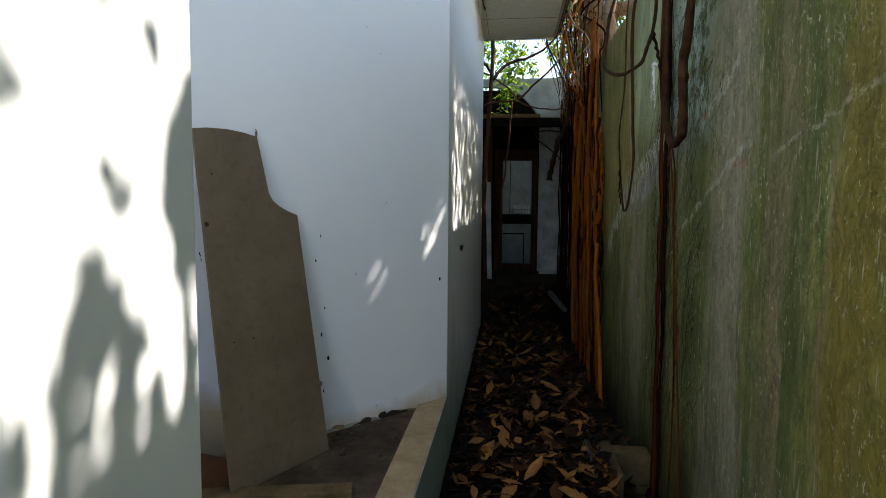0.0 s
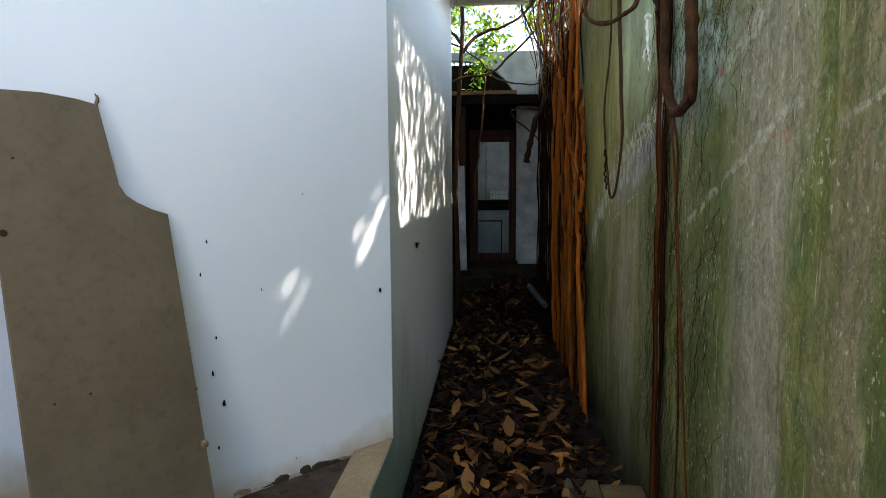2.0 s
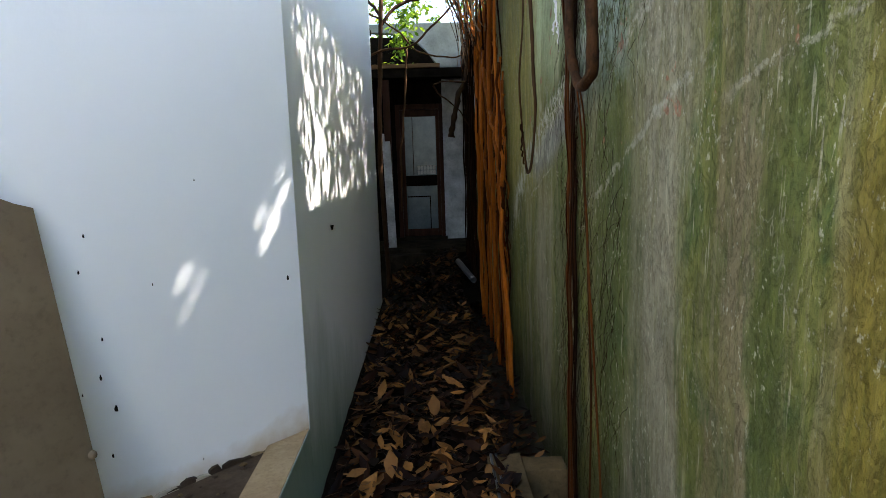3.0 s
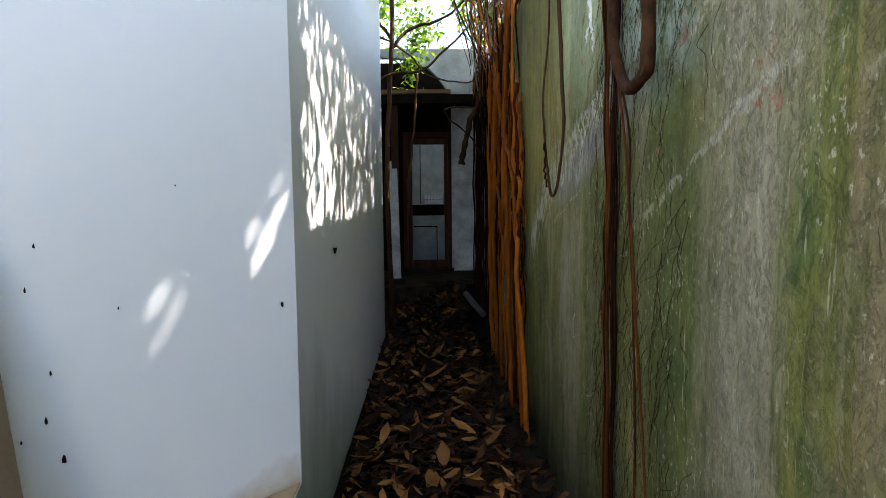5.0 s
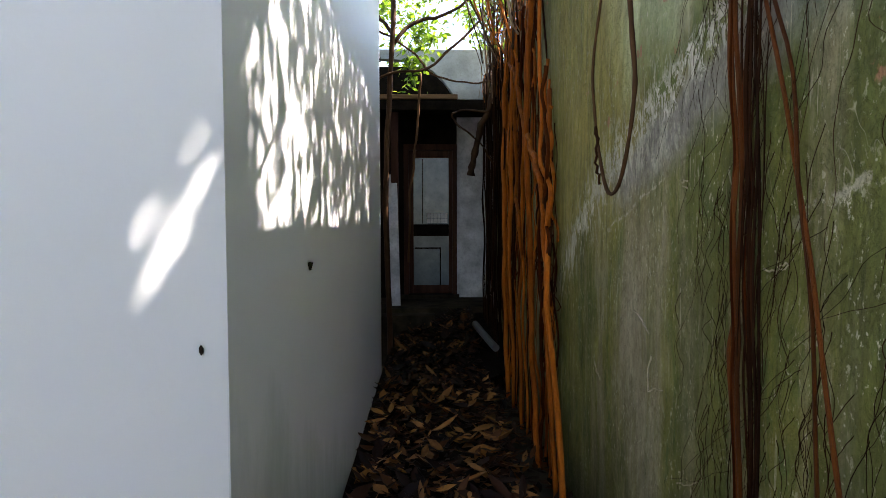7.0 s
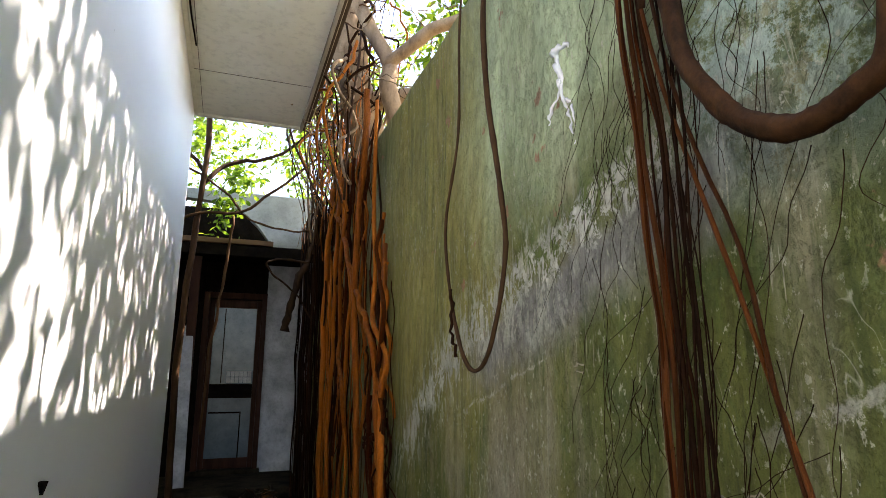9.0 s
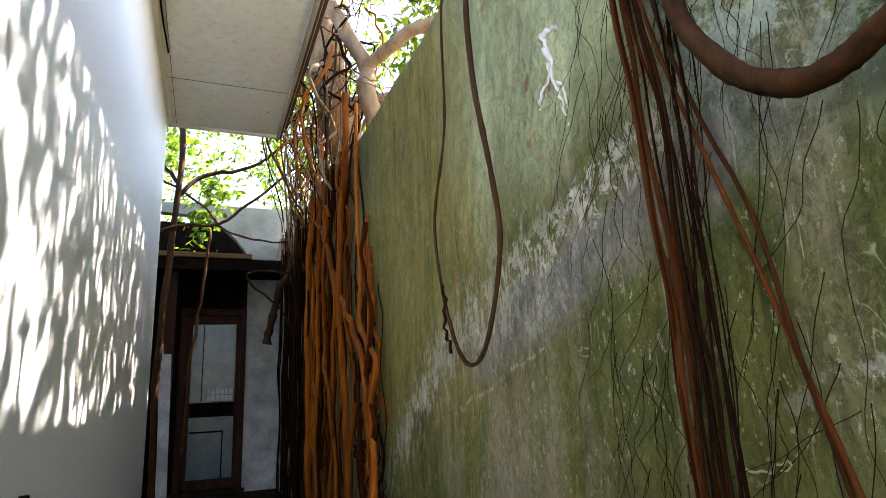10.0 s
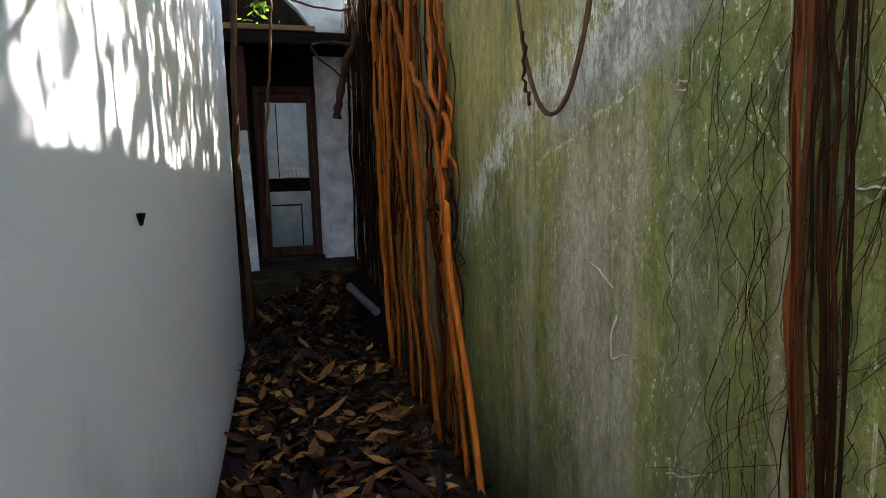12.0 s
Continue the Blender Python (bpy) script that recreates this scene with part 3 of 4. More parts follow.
tagged(part("plank", box(bmesh.new(), -0.065, 0.055, -0.012, 0.012, 0, 1.72, 0.004, Matrix.Translation((0.02, 12.46, 0.362)) @ Euler((radians(-4), radians(-1.5), 0)).to_matrix().to_4x4()), FARWALL), "peeling white plank leaning in the back porch", "plank")
tagged(part("post", box(bmesh.new(), -0.05, 0.05, 12.56, 12.66, 0.36, 2.95, 0.006), DOORWOOD), "brown timber porch post", "post")

# ---- things: porch ----


def sawn_board():
    """The leaning hardboard with a curved notch at its upper corner."""
    outline = [(0, 0), (0.552, 0), (0.549, 0.30), (0.541, 1.123), (0.49, 1.14), (0.4375, 1.166), (0.405, 1.19), (0.386, 1.225), (0.370, 1.375), (0.358, 1.48), (0.29, 1.492), (0.2, 1.4985), (0.1, 1.494), (0.033, 1.484)]
    bm = prism(bmesh.new(), outline, -0.005, 0.005, "y")
    bmesh.ops.bevel(bm, geom=[e for e in bm.edges if abs(e.verts[0].co.y - e.verts[1].co.y) < 1e-4], offset=0.002, segments=1, affect="EDGES")
    ob = part("board", bm, BOARD)
    ob.matrix_world = Matrix.Translation((-0.723, 4.82, FLOOR - 0.012)) @ Euler((radians(-9.25), 0, radians(64)), "XYZ").to_matrix().to_4x4()
    # a hole and dark dots of the board, built as low discs
    for s, h, r in ((0.043, 1.092, 0.011), (0.095, 1.30, 0.004), (0.10, 0.60, 0.004), (0.20, 0.60, 0.004)):
        bm = bmesh.new()
        bmesh.ops.create_cone(bm, cap_ends=True, segments=12, radius1=r, radius2=r * 0.7, depth=0.005, matrix=Matrix.Translation((s, -0.0065, h)) @ Matrix.Rotation(radians(90), 4, "X"))
        part("dark_spot", bm, DOORWOOD, ob, "small round dark spot")
    bm = tube(bmesh.new(), [(0.352, 0.0, 1.475), (0.359, -0.004, 1.50), (0.354, -0.004, 1.515)], 0.006, 0.002, 6, 4)
    part("splinter", bm, BOARD, ob)
    return tagged(ob, "brown hardboard offcut with a curved notch leaning on the wall", "board")


sawn_board()


def rubble(n):
    """Broken plaster crumbs along the foot of the slanting wall."""
    for i in range(n):
        t = random.random()
        far = abs(random.gauss(0, 0.16)) + 0.02
        x, y = -1.0 + 0.86 * t + far * 0.69, 5.02 + 0.91 * t - far * 0.73
        if x > -0.17:
            continue
        bm = bmesh.new()
        bmesh.ops.create_icosphere(bm, subdivisions=1, radius=random.uniform(0.004, 0.02))
        for v in bm.verts:
            v.co = Vector((v.co.x * random.uniform(0.7, 1.5), v.co.y * random.uniform(0.6, 1.2), max(v.co.z * 0.5, -0.004)))
        ob = part("rubble", bm, random.choice((DUST, DUST, DUST, PATHSTONE)))
        ob.location, ob.rotation_euler = (x, y, FLOOR - 0.009), (0, 0, random.uniform(0, 6))
        tagged(ob, "crumb of broken plaster on the porch floor", "rubble", "rubble on the porch floor")


rubble(60)
# concrete colour darkens the batten in place of the shadow on it
tagged(part("batten", box(bmesh.new(), -0.3, 0.3, -0.045, 0.045, 0, 0.022, 0.004, Matrix.Translation((-0.55, 4.86, FLOOR - 0.011)) @ pose(0, 0, 0, 0, 0, 12)), PATHSTONE), "short brown timber offcut on the porch floor", "timber")


def brown_panel():
    """A broken brown panel with a notch in its sloping edge."""
    outline = [(-0.09, 0), (0.6, 0), (0.45, 0.11), (0.235, 0.215), (0.17, 0.29), (0.125, 0.255), (0.105, 0.27), (0.155, 0.335), (0.0, 0.49), (-0.09, 0.56)]
    ob = part("panel", prism(bmesh.new(), outline, -0.008, 0.008, "y"), TERRACOTTA)
    ob.matrix_world = Matrix.Translation((-1.09, 4.59, FLOOR - 0.011)) @ pose(0, 0, 0, -5, 0, 46.6)
    tagged(ob, "broken red-brown panel with a notch standing in the porch", "panel")


brown_panel()


def wall_marks():
    """Rusty nails and chips left in the plaster of the slanting wall."""
    for x, z, r in ((-0.57, 1.452, 0.006), (-0.589, 1.333, 0.006), (-0.557, 1.092, 0.006), (-0.57, 0.959, 0.008), (-0.545, 0.836, 0.012), (-0.564, 0.668, 0.007), (-0.612, 0.915, 0.005),
                    (-0.042, 1.183, 0.010), (-0.79, 1.931, 0.009), (-1.13, 1.596, 0.006), (-0.997, 1.367, 0.007), (-1.044, 1.177, 0.006), (-1.076, 1.088, 0.006), (-0.43, 1.25, 0.004), (-0.3, 1.62, 0.004)):
        bm = bmesh.new()
        bmesh.ops.create_icosphere(bm, subdivisions=1, radius=r)
        for v in bm.verts:
            v.co = Vector((v.co.x * 0.6, v.co.y * 0.5, v.co.z * random.uniform(0.7, 1.7) - abs(v.co.x) * 0.8))
        ob = part("nail", bm, BLACKSHADE)
        ob.location = (x, 6.105 + 1.06 * x - 0.002, z)
        tagged(ob, "rusty nail stub in the white plaster", "nail", "nails in the plaster")
    bm = bmesh.new()
    bmesh.ops.create_cone(bm, cap_ends=True, segments=14, radius1=0.032, radius2=0.026, depth=0.012)
    for v in bm.verts:
        v.co *= 1 + 0.2 * noise.noise(v.co * 60)
        v.co.y *= 1.7
    ob = part("wall_plug", bm, DOORWOOD)
    ob.matrix_world = Matrix.Translation((-1.038, 6.105 - 1.06 * 1.038 - 0.003, 1.645)) @ Euler((radians(90), 0, radians(46.6)), "XYZ").to_matrix().to_4x4()
    tagged(ob, "rusty red-brown plug in the plaster", "wall plug")
    bm = bmesh.new()
    bmesh.ops.create_cone(bm, cap_ends=True, segments=5, radius1=0.012, radius2=0.004, depth=0.03)
    ob = part("hook", bm, BLACKSHADE)
    ob.matrix_world = pose(0.008, 6.99, 1.29, 180, 0, 20)
    tagged(ob, "small black iron hook in the alley wall", "hook")
    bm = bmesh.new()
    bmesh.ops.create_icosphere(bm, subdivisions=2, radius=0.016)
    ob = part("knob", bm, BOARD)
    ob.location = (-0.529, 5.329, 0.761)
    tagged(ob, "small brown lump on the board's edge", "knob")



def wall_cracks():
    """Dark hairline cracks and scratches in the plaster beside the porch corner."""
    for line, r in (([(-1.181, 2.258), (-1.175, 2.134), (-1.173, 1.968), (-1.173, 1.769), (-1.171, 1.689)], 0.0022), ([(-1.19, 1.491), (-1.172, 1.486), (-1.165, 1.43), (-1.16, 1.362), (-1.167, 1.248)], 0.004),
                    ([(-1.167, 1.248), (-1.174, 1.1), (-1.174, 0.976)], 0.0016), ([(-1.131, 1.649), (-1.114, 1.592), (-1.105, 1.6), (-1.095, 1.625)], 0.0022), ([(-1.09, 1.66), (-1.084, 1.713)], 0.0018),
                    ([(-0.97, 1.40), (-0.966, 1.36)], 0.003), ([(-1.11, 0.892), (-1.09, 0.886), (-1.078, 0.881)], 0.002), ([(-1.078, 0.881), (-1.077, 0.85)], 0.002), ([(-1.14, 1.9), (-1.12, 1.895)], 0.002),
                    ([(-1.15, 2.1), (-1.13, 2.095), (-1.11, 2.1)], 0.0015), ([(-1.12, 2.22), (-1.1, 2.215)], 0.0015), ([(-1.04, 2.07), (-1.02, 2.065)], 0.0015)):
        ob = part("crack", tube(bmesh.new(), [(x, 6.105 + 1.06 * x, z) for x, z in line], r, r * 0.5, 5, 5, 0.006, 0.5), BLACKSHADE)
        tagged(ob, "dark hairline crack in the white plaster", "crack", "cracks in the porch plaster")
    for y, z, k in ((4.66, 2.2, 0.03), (4.72, 1.78, 0.07), (4.74, 1.69, 0.05), (4.70, 1.85, 0.05), (4.8, 1.84, 0.06), (4.69, 1.34, 0.04), (4.78, 2.05, 0.06), (4.76, 1.55, 0.03)):
        ob = part("crack", tube(bmesh.new(), [(-1.172, y, z), (-1.172, y + 0.01, z - k), (-1.172, y - 0.005, z - 1.8 * k)], 0.0035, 0.001, 5, 5, 0.006, 0.5), BLACKSHADE)
        tagged(ob, "dark hairline crack in the white plaster", "crack", "cracks in the porch plaster")


wall_marks()
wall_cracks()


def broken_skirting():
    """Jagged edge of plaster along the foot of the slanting wall."""
    for i in range(30):
        t = i / 30
        x = -1.35 + 1.17 * t
        w = random.uniform(0.05, 0.12)
        h = random.uniform(0.008, 0.032)
        bm = prism(bmesh.new(), [(0, 0), (w, 0), (w * random.uniform(0.6, 1.0), h * random.uniform(0.5, 1)), (w * 0.3, h), (0, h * random.uniform(0.3, 0.9))], -0.012, 0.0, "y")
        ob = part("plaster_edge", bm, random.choice((EDGING, DUST, PALETRIM)))
        ob.matrix_world = Matrix.Translation((x, 6.105 + 1.06 * x - 0.004, FLOOR - 0.013)) @ pose(0, 0, 0, random.uniform(2, 14), 0, 46.6)
        tagged(ob, "chipped plaster edge at the foot of the wall", "plaster", "broken plaster edge")


broken_skirting()

# ---- things: roots on the garden wall ----
WALLX = RIGHT - 0.008


def root(name, parent, yz, r0, r1, mat, out=0.0, wob=0.01, per=6, seg=8):
    pts = [(WALLX - r0 - out - 0.01 * (i % 2), y, z) for i, (y, z) in enumerate(yz)]
    ob = part(name, tube(bmesh.new(), pts, r0, r1, seg, per, wob), mat, parent)
    return ob


def wander(y, z, y1, z1, steps, sway):
    """A drooping line from (y, z) down to (y1, z1)."""
    off = random.uniform(0, 99)
    return [(y + (y1 - y) * k / steps + sway * noise.noise((off, k * 0.55, 0)) * (1 if 0 < k else 0), z + (z1 - z) * k / steps) for k in range(steps + 1)]


def far_roots():
    t = thing("aerial_roots", "thick orange-brown fig roots running down the garden wall", "roots", at=(1.22, 9.2, -0.2))
    g = t.matrix_world.inverted()
    made = []
    made.append(root("root", t, [(9.05, 3.5), (9.02, 3.12), (9.2, 2.75), (9.24, 2.1), (9.13, 1.5), (9.0, 0.75), (8.85, 0.2), (8.66, -0.2)], 0.024, 0.019, ROOT, 0.05, 0.03, 7, 8))
    made.append(root("root", t, [(8.78, 3.3), (8.76, 2.6), (8.71, 2.3), (8.71, 1.92), (8.5, 1.72), (8.4, 1.58), (8.52, 1.39), (8.4, 1.1), (8.24, 0.6), (7.9, -0.2)], 0.013, 0.019, ROOT, 0.05, 0.03, 7, 8))
    made.append(root("root", t, [(9.2, 2.1), (9.0, 1.95), (8.82, 1.82), (8.62, 1.6), (8.5, 1.2), (8.42, 0.7), (8.15, -0.2)], 0.021, 0.016, ROOT, 0.05, 0.03, 7, 8))
    made.append(root("root", t, [(10.2, 3.2), (10.2, 2.95), (9.6, 2.5), (9.26, 2.1)], 0.021, 0.019, ROOT, 0.05, 0.03, 7, 8))
    made.append(root("root", t, [(10.26, 3.2), (10.5, 2.59), (10.5, 1.56), (10.4, 0.71), (10.2, -0.2)], 0.027, 0.019, ROOT, 0.05, 0.03, 7, 8))
    made.append(root("root", t, [(9.6, 3.15), (9.74, 2.4), (9.85, 1.8), (9.5, 1.4), (9.62, 0.84), (9.4, -0.2)], 0.016, 0.014, ROOT, 0.05, 0.03, 7, 8))
    made.append(root("root", t, [(9.95, 3.15), (10.1, 2.4), (10.0, 1.7), (10.05, 1.0), (9.9, -0.2)], 0.021, 0.014, ROOT, 0.05, 0.03, 7, 8))
    for i in range(72):
        y = random.choice((random.uniform(8.5, 10.9), random.gauss(9.3, 0.25), random.gauss(10.3, 0.25), random.gauss(8.6, 0.08)))
        top = 3.18 if y > 8.95 else random.uniform(1.2, 2.6)
        r = random.choice((0.003, 0.003, 0.005, 0.006, 0.008, 0.011, 0.015))
        foot = -0.2 if random.random() < 0.75 else random.uniform(0.3, 1.4)
        made.append(root("root", t, wander(y, top, y + random.choice((-0.25, -0.3, -0.15, 0.1, -0.7 if y > 9.3 else -0.2)) * random.uniform(0.4, 1.2), foot, 9, 0.3), r, r * 0.6, random.choice((ROOT, ROOT, REDROOT, REDROOT, DARKROOT)), random.uniform(0, 0.045), 0.022, 5, 6))
    for ob in made:
        ob.matrix_parent_inverse = g
    d = thing("root_curtain", "dense dark curtain of thin fig roots at the wall's far end", "roots", at=(1.2, 11.2, -0.2))
    g = d.matrix_world.inverted()
    for i in range(60):
        y = 10.6 + 1.35 * random.random()
        r = random.choice((0.003, 0.004, 0.006, 0.010))
        ob = root("root", d, wander(y, 3.15, y - random.uniform(-0.15, 0.3), -0.2, 7, 0.2), r, r * 0.8, DARKROOT, random.uniform(0, 0.16), 0.01, 3, 5)
        ob.matrix_parent_inverse = g


far_roots()


def near_roots():
    t = thing("aerial_roots", "bundle of red-brown fig roots hanging against the mossy wall", "roots", at=(1.22, 6.25, -0.2))
    g = t.matrix_world.inverted()
    main = [(6.36, 3.3), (6.34, 2.46), (6.33, 2.15), (6.30, 1.87), (6.29, 1.63), (6.28, 1.41), (6.28, 1.2), (6.27, 1.06), (6.25, 0.77), (6.24, 0.47), (6.23, -0.2)]
    dark = [(6.33, 3.3), (6.30, 2.43), (6.26, 2.06), (6.25, 1.74), (6.235, 1.52), (6.22, 1.3), (6.21, 0.9), (6.2, 0.3), (6.19, -0.2)]
    first = [(6.4, 3.2), (6.26, 2.29), (6.07, 1.64), (5.92, 1.13), (5.78, 0.4), (5.7, -0.2)]
    second = [(6.37, 3.2), (6.23, 2.27), (6.09, 1.78), (5.98, 1.25), (5.95, 0.5), (5.95, -0.2)]
    made = []
    for line, shift, r, mat, out in ((main, 0.0, 0.0085, AMBERROOT, 0.010), (main, -0.015, 0.0065, AMBERROOT, 0.006), (main, 0.013, 0.004, REDROOT, 0.004), (main, -0.007, 0.0035, REDROOT, 0.022), (main, -0.026, 0.003, DARKROOT, 0.0),
                                     (dark, 0.0, 0.006, DARKROOT, 0.0), (dark, -0.014, 0.004, DARKROOT, 0.004), (dark, 0.012, 0.0035, REDROOT, 0.0), (first, 0.0, 0.0052, AMBERROOT, 0.006), (second, 0.0, 0.0048, AMBERROOT, 0.0)):
        made.append(root("root", t, [(y + shift, z) for y, z in line], r * 0.95, r, mat, out, 0.010))
    for i in range(7):
        y = random.uniform(6.14, 6.25)
        r = random.choice((0.0015, 0.002, 0.003, 0.004))
        made.append(root("root", t, wander(y, random.uniform(1.9, 3.3), y + random.uniform(-0.08, 0.06), -0.2, 9, 0.07), r, r, DARKROOT, random.uniform(0, 0.02), 0.006, 4, 5))
    for i in range(190):
        y, z = random.choice((random.uniform(5.45, 6.8), random.gauss(6.13, 0.12), random.gauss(6.12, 0.14), random.gauss(6.40, 0.05), random.gauss(5.8, 0.14))), random.uniform(0.5, 2.7)
        made.append(root("rootlet", t, wander(y, z, y + random.choice((random.gauss(0, 0.05), random.gauss(0.2, 0.15))), z - random.uniform(0.2, 0.7), 6, 0.06), 0.0009, 0.0005, DARKROOT, -0.004, 0.006, 4, 4))
    for ob in made:
        ob.matrix_parent_inverse = g


near_roots()


def vine(name, label, pts, r0, r1, mat, knots=0.38, wob=0.022):
    return tagged(part(name, tube(bmesh.new(), pts, r0, r1, 9, 7, wob, knots), mat), label, "vine")


X = 1.21
vine("hanging_vine", "thin looped vine hanging on the mossy wall", [(X + 0.06, 7.29, 3.4), (X, 7.31, 3.08), (X, 7.36, 2.49), (X, 7.49, 2.12), (X, 7.42, 1.77), (X - 0.01, 7.24, 1.58), (X, 7.06, 1.64), (X, 6.96, 1.9), (X, 6.96, 2.15), (X, 7.07, 2.54), (X, 7.07, 3.02), (X + 0.06, 7.06, 3.35)], 0.005, 0.011, VINE)
vine("vine_stub", "short dry vine stub beside the loop", [(X, 7.39, 1.62), (X - 0.01, 7.42, 1.72), (X - 0.01, 7.42, 1.88)], 0.006, 0.006, DARKROOT)
bow = vine("bowed_root", "thick brown root bowing down in an arc", [(1.22, 6.28, 3.2), (1.215, 6.2, 2.6), (1.21, 6.157, 2.325), (1.2, 6.124, 2.177), (1.2, 6.057, 2.061), (1.2, 6.0, 1.992), (1.2, 5.923, 1.944), (1.2, 5.861, 1.933), (1.2, 5.80, 1.949), (1.2, 5.75, 1.98), (1.195, 5.732, 2.09), (1.19, 5.73, 2.23), (1.19, 5.74, 2.33), (1.19, 5.67, 2.45), (1.19, 5.6, 2.9), (1.2, 5.55, 3.2)], 0.020, 0.024, BOWED, 0.16, 0.008)
bm = bmesh.new()
bmesh.ops.create_icosphere(bm, subdivisions=2, radius=0.03, matrix=Matrix.Translation((1.188, 5.722, 2.235)) @ Matrix.Diagonal((0.9, 0.8, 1.3, 1)))
for v in bm.verts:
    v.co += 0.006 * noise.noise_vector(v.co * 40)
part("burl", bm, BOWED, bow, "knobbly dark burl")
part("side_shoot", tube(bmesh.new(), [(1.19, 5.745, 1.985), (1.18, 5.73, 1.955), (1.165, 5.715, 1.935)], 0.007, 0.004, 6, 3), BOWED, bow, "short broken side shoot")
vine("hanging_vine", "thin vine drooping across the alley", [(1.12, 6.8, 3.3), (0.95, 6.45, 2.8), (0.9, 6.3, 2.5), (0.91, 6.2, 2.36), (1.0, 6.04, 2.335), (1.08, 6.05, 2.42), (1.12, 6.08, 2.6), (1.17, 6.15, 3.2)], 0.009, 0.010, BOWED)
vine("vine_stub", "short vine joining the root bundle", [(1.115, 6.08, 2.56), (1.17, 6.18, 2.46), (1.21, 6.24, 2.36)], 0.009, 0.008, BOWED)


def wall_tendrils():
    """Dried pale tendrils and lime drips stuck to the mossy wall."""
    for line, r in (([(7.093, 1.098), (7.013, 1.083), (6.98, 1.06), (6.93, 1.038)], 0.004), ([(6.905, 0.963), (6.94, 0.877), (6.924, 0.826), (6.865, 0.85), (6.796, 0.864)], 0.0035),
                    ([(7.64, 0.768), (7.6, 0.729), (7.544, 0.701)], 0.004), ([(6.662, 1.578), (6.628, 1.585), (6.621, 1.561), (6.651, 1.563), (6.655, 1.57)], 0.003),
                    ([(7.23, 0.721), (7.188, 0.683), (7.197, 0.629)], 0.003), ([(6.666, 0.593), (6.59, 0.621), (6.521, 0.661)], 0.003),
                    ([(6.188, 1.339), (6.141, 1.338), (6.12, 1.35), (6.101, 1.362), (6.097, 1.35), (6.115, 1.342)], 0.003)):
        ob = part("tendril", tube(bmesh.new(), [(RIGHT - 0.004, y, z) for y, z in line], r, r * 0.6, 6, 5, 0.008, 0.4), PALEBARK)
        tagged(ob, "dried pale tendril stuck to the mossy wall", "tendril", "tendrils on the garden wall")
    for line, r in (([(6.707, 2.53), (6.69, 2.45), (6.69, 2.39), (6.741, 2.33)], 0.009), ([(6.69, 2.42), (6.66, 2.33), (6.636, 2.28), (6.617, 2.19)], 0.008), ([(6.72, 2.52), (6.66, 2.515), (6.63, 2.50)], 0.012), ([(6.70, 2.47), (6.675, 2.43), (6.68, 2.38)], 0.013), ([(6.65, 2.34), (6.625, 2.31), (6.61, 2.24)], 0.006), ([(6.735, 2.345), (6.755, 2.30)], 0.008)):
        ob = part("lime_drip", tube(bmesh.new(), [(RIGHT - 0.001, y, z) for y, z in line], r, r * 0.4, 7, 5, 0.012, 0.5), WHITE)
        tagged(ob, "white lime drip run down the mossy wall", "lime drip", "lime drips on the garden wall")


wall_tendrils()

# ---- things: far end ----
vine("broken_branch", "thick broken branch hanging beside the back door", [(1.16, 11.05, 3.15), (1.12, 11.03, 2.75), (1.01, 11.0, 2.47), (0.93, 11.0, 2.15), (0.895, 11.0, 1.94)], 0.026, 0.04, VINE)
vine("twig", "thin curved twig at the end of the alley", [(1.1, 11.0, 2.6), (0.85, 10.98, 2.62), (0.69, 10.97, 2.57), (0.75, 10.97, 2.47), (0.96, 10.97, 2.31), (1.15, 11.0, 2.03)], 0.012, 0.008, VINE)
vine("hanging_vine", "thin grey vine hanging before the back door", [(0.36, 11.4, 3.1), (0.35, 11.4, 2.75), (0.3, 11.4, 2.3), (0.24, 11.4, 1.7), (0.22, 11.4, 1.0)], 0.014, 0.012, VINE)
bm = tube(bmesh.new(), [(1.085, 10.34, 0.25), (1.02, 10.6, 0.30), (0.93, 10.95, 0.38)], 0.035, 0.035, 14, 3, 0, 0)
tagged(part("pipe", bm, PIPE), "short grey plastic pipe on the leaf heap", "pipe")


def heap_height(x, y):
    u, v = min(max((x - 0.05) / 1.2, 0), 1), min(max((y - 10.3) / 1.62, 0), 1)
    return -0.02 + 0.42 * math.sin(math.pi * min(1, 0.5 * u + 0.18)) * v ** 0.45 * u ** 0.6 + 0.05 * noise.noise((u * 13, v * 13, 2))


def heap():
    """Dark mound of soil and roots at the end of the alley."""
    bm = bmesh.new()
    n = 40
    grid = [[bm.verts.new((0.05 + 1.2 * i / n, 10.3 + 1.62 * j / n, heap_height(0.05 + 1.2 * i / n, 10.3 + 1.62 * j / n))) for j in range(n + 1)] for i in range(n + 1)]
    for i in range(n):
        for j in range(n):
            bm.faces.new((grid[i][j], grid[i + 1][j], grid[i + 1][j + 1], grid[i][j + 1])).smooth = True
    return tagged(part("debris_heap", bm, EARTHSHADE), "dark heap of soil, twigs and rotten leaves", "debris", kind="stuff")


heap()
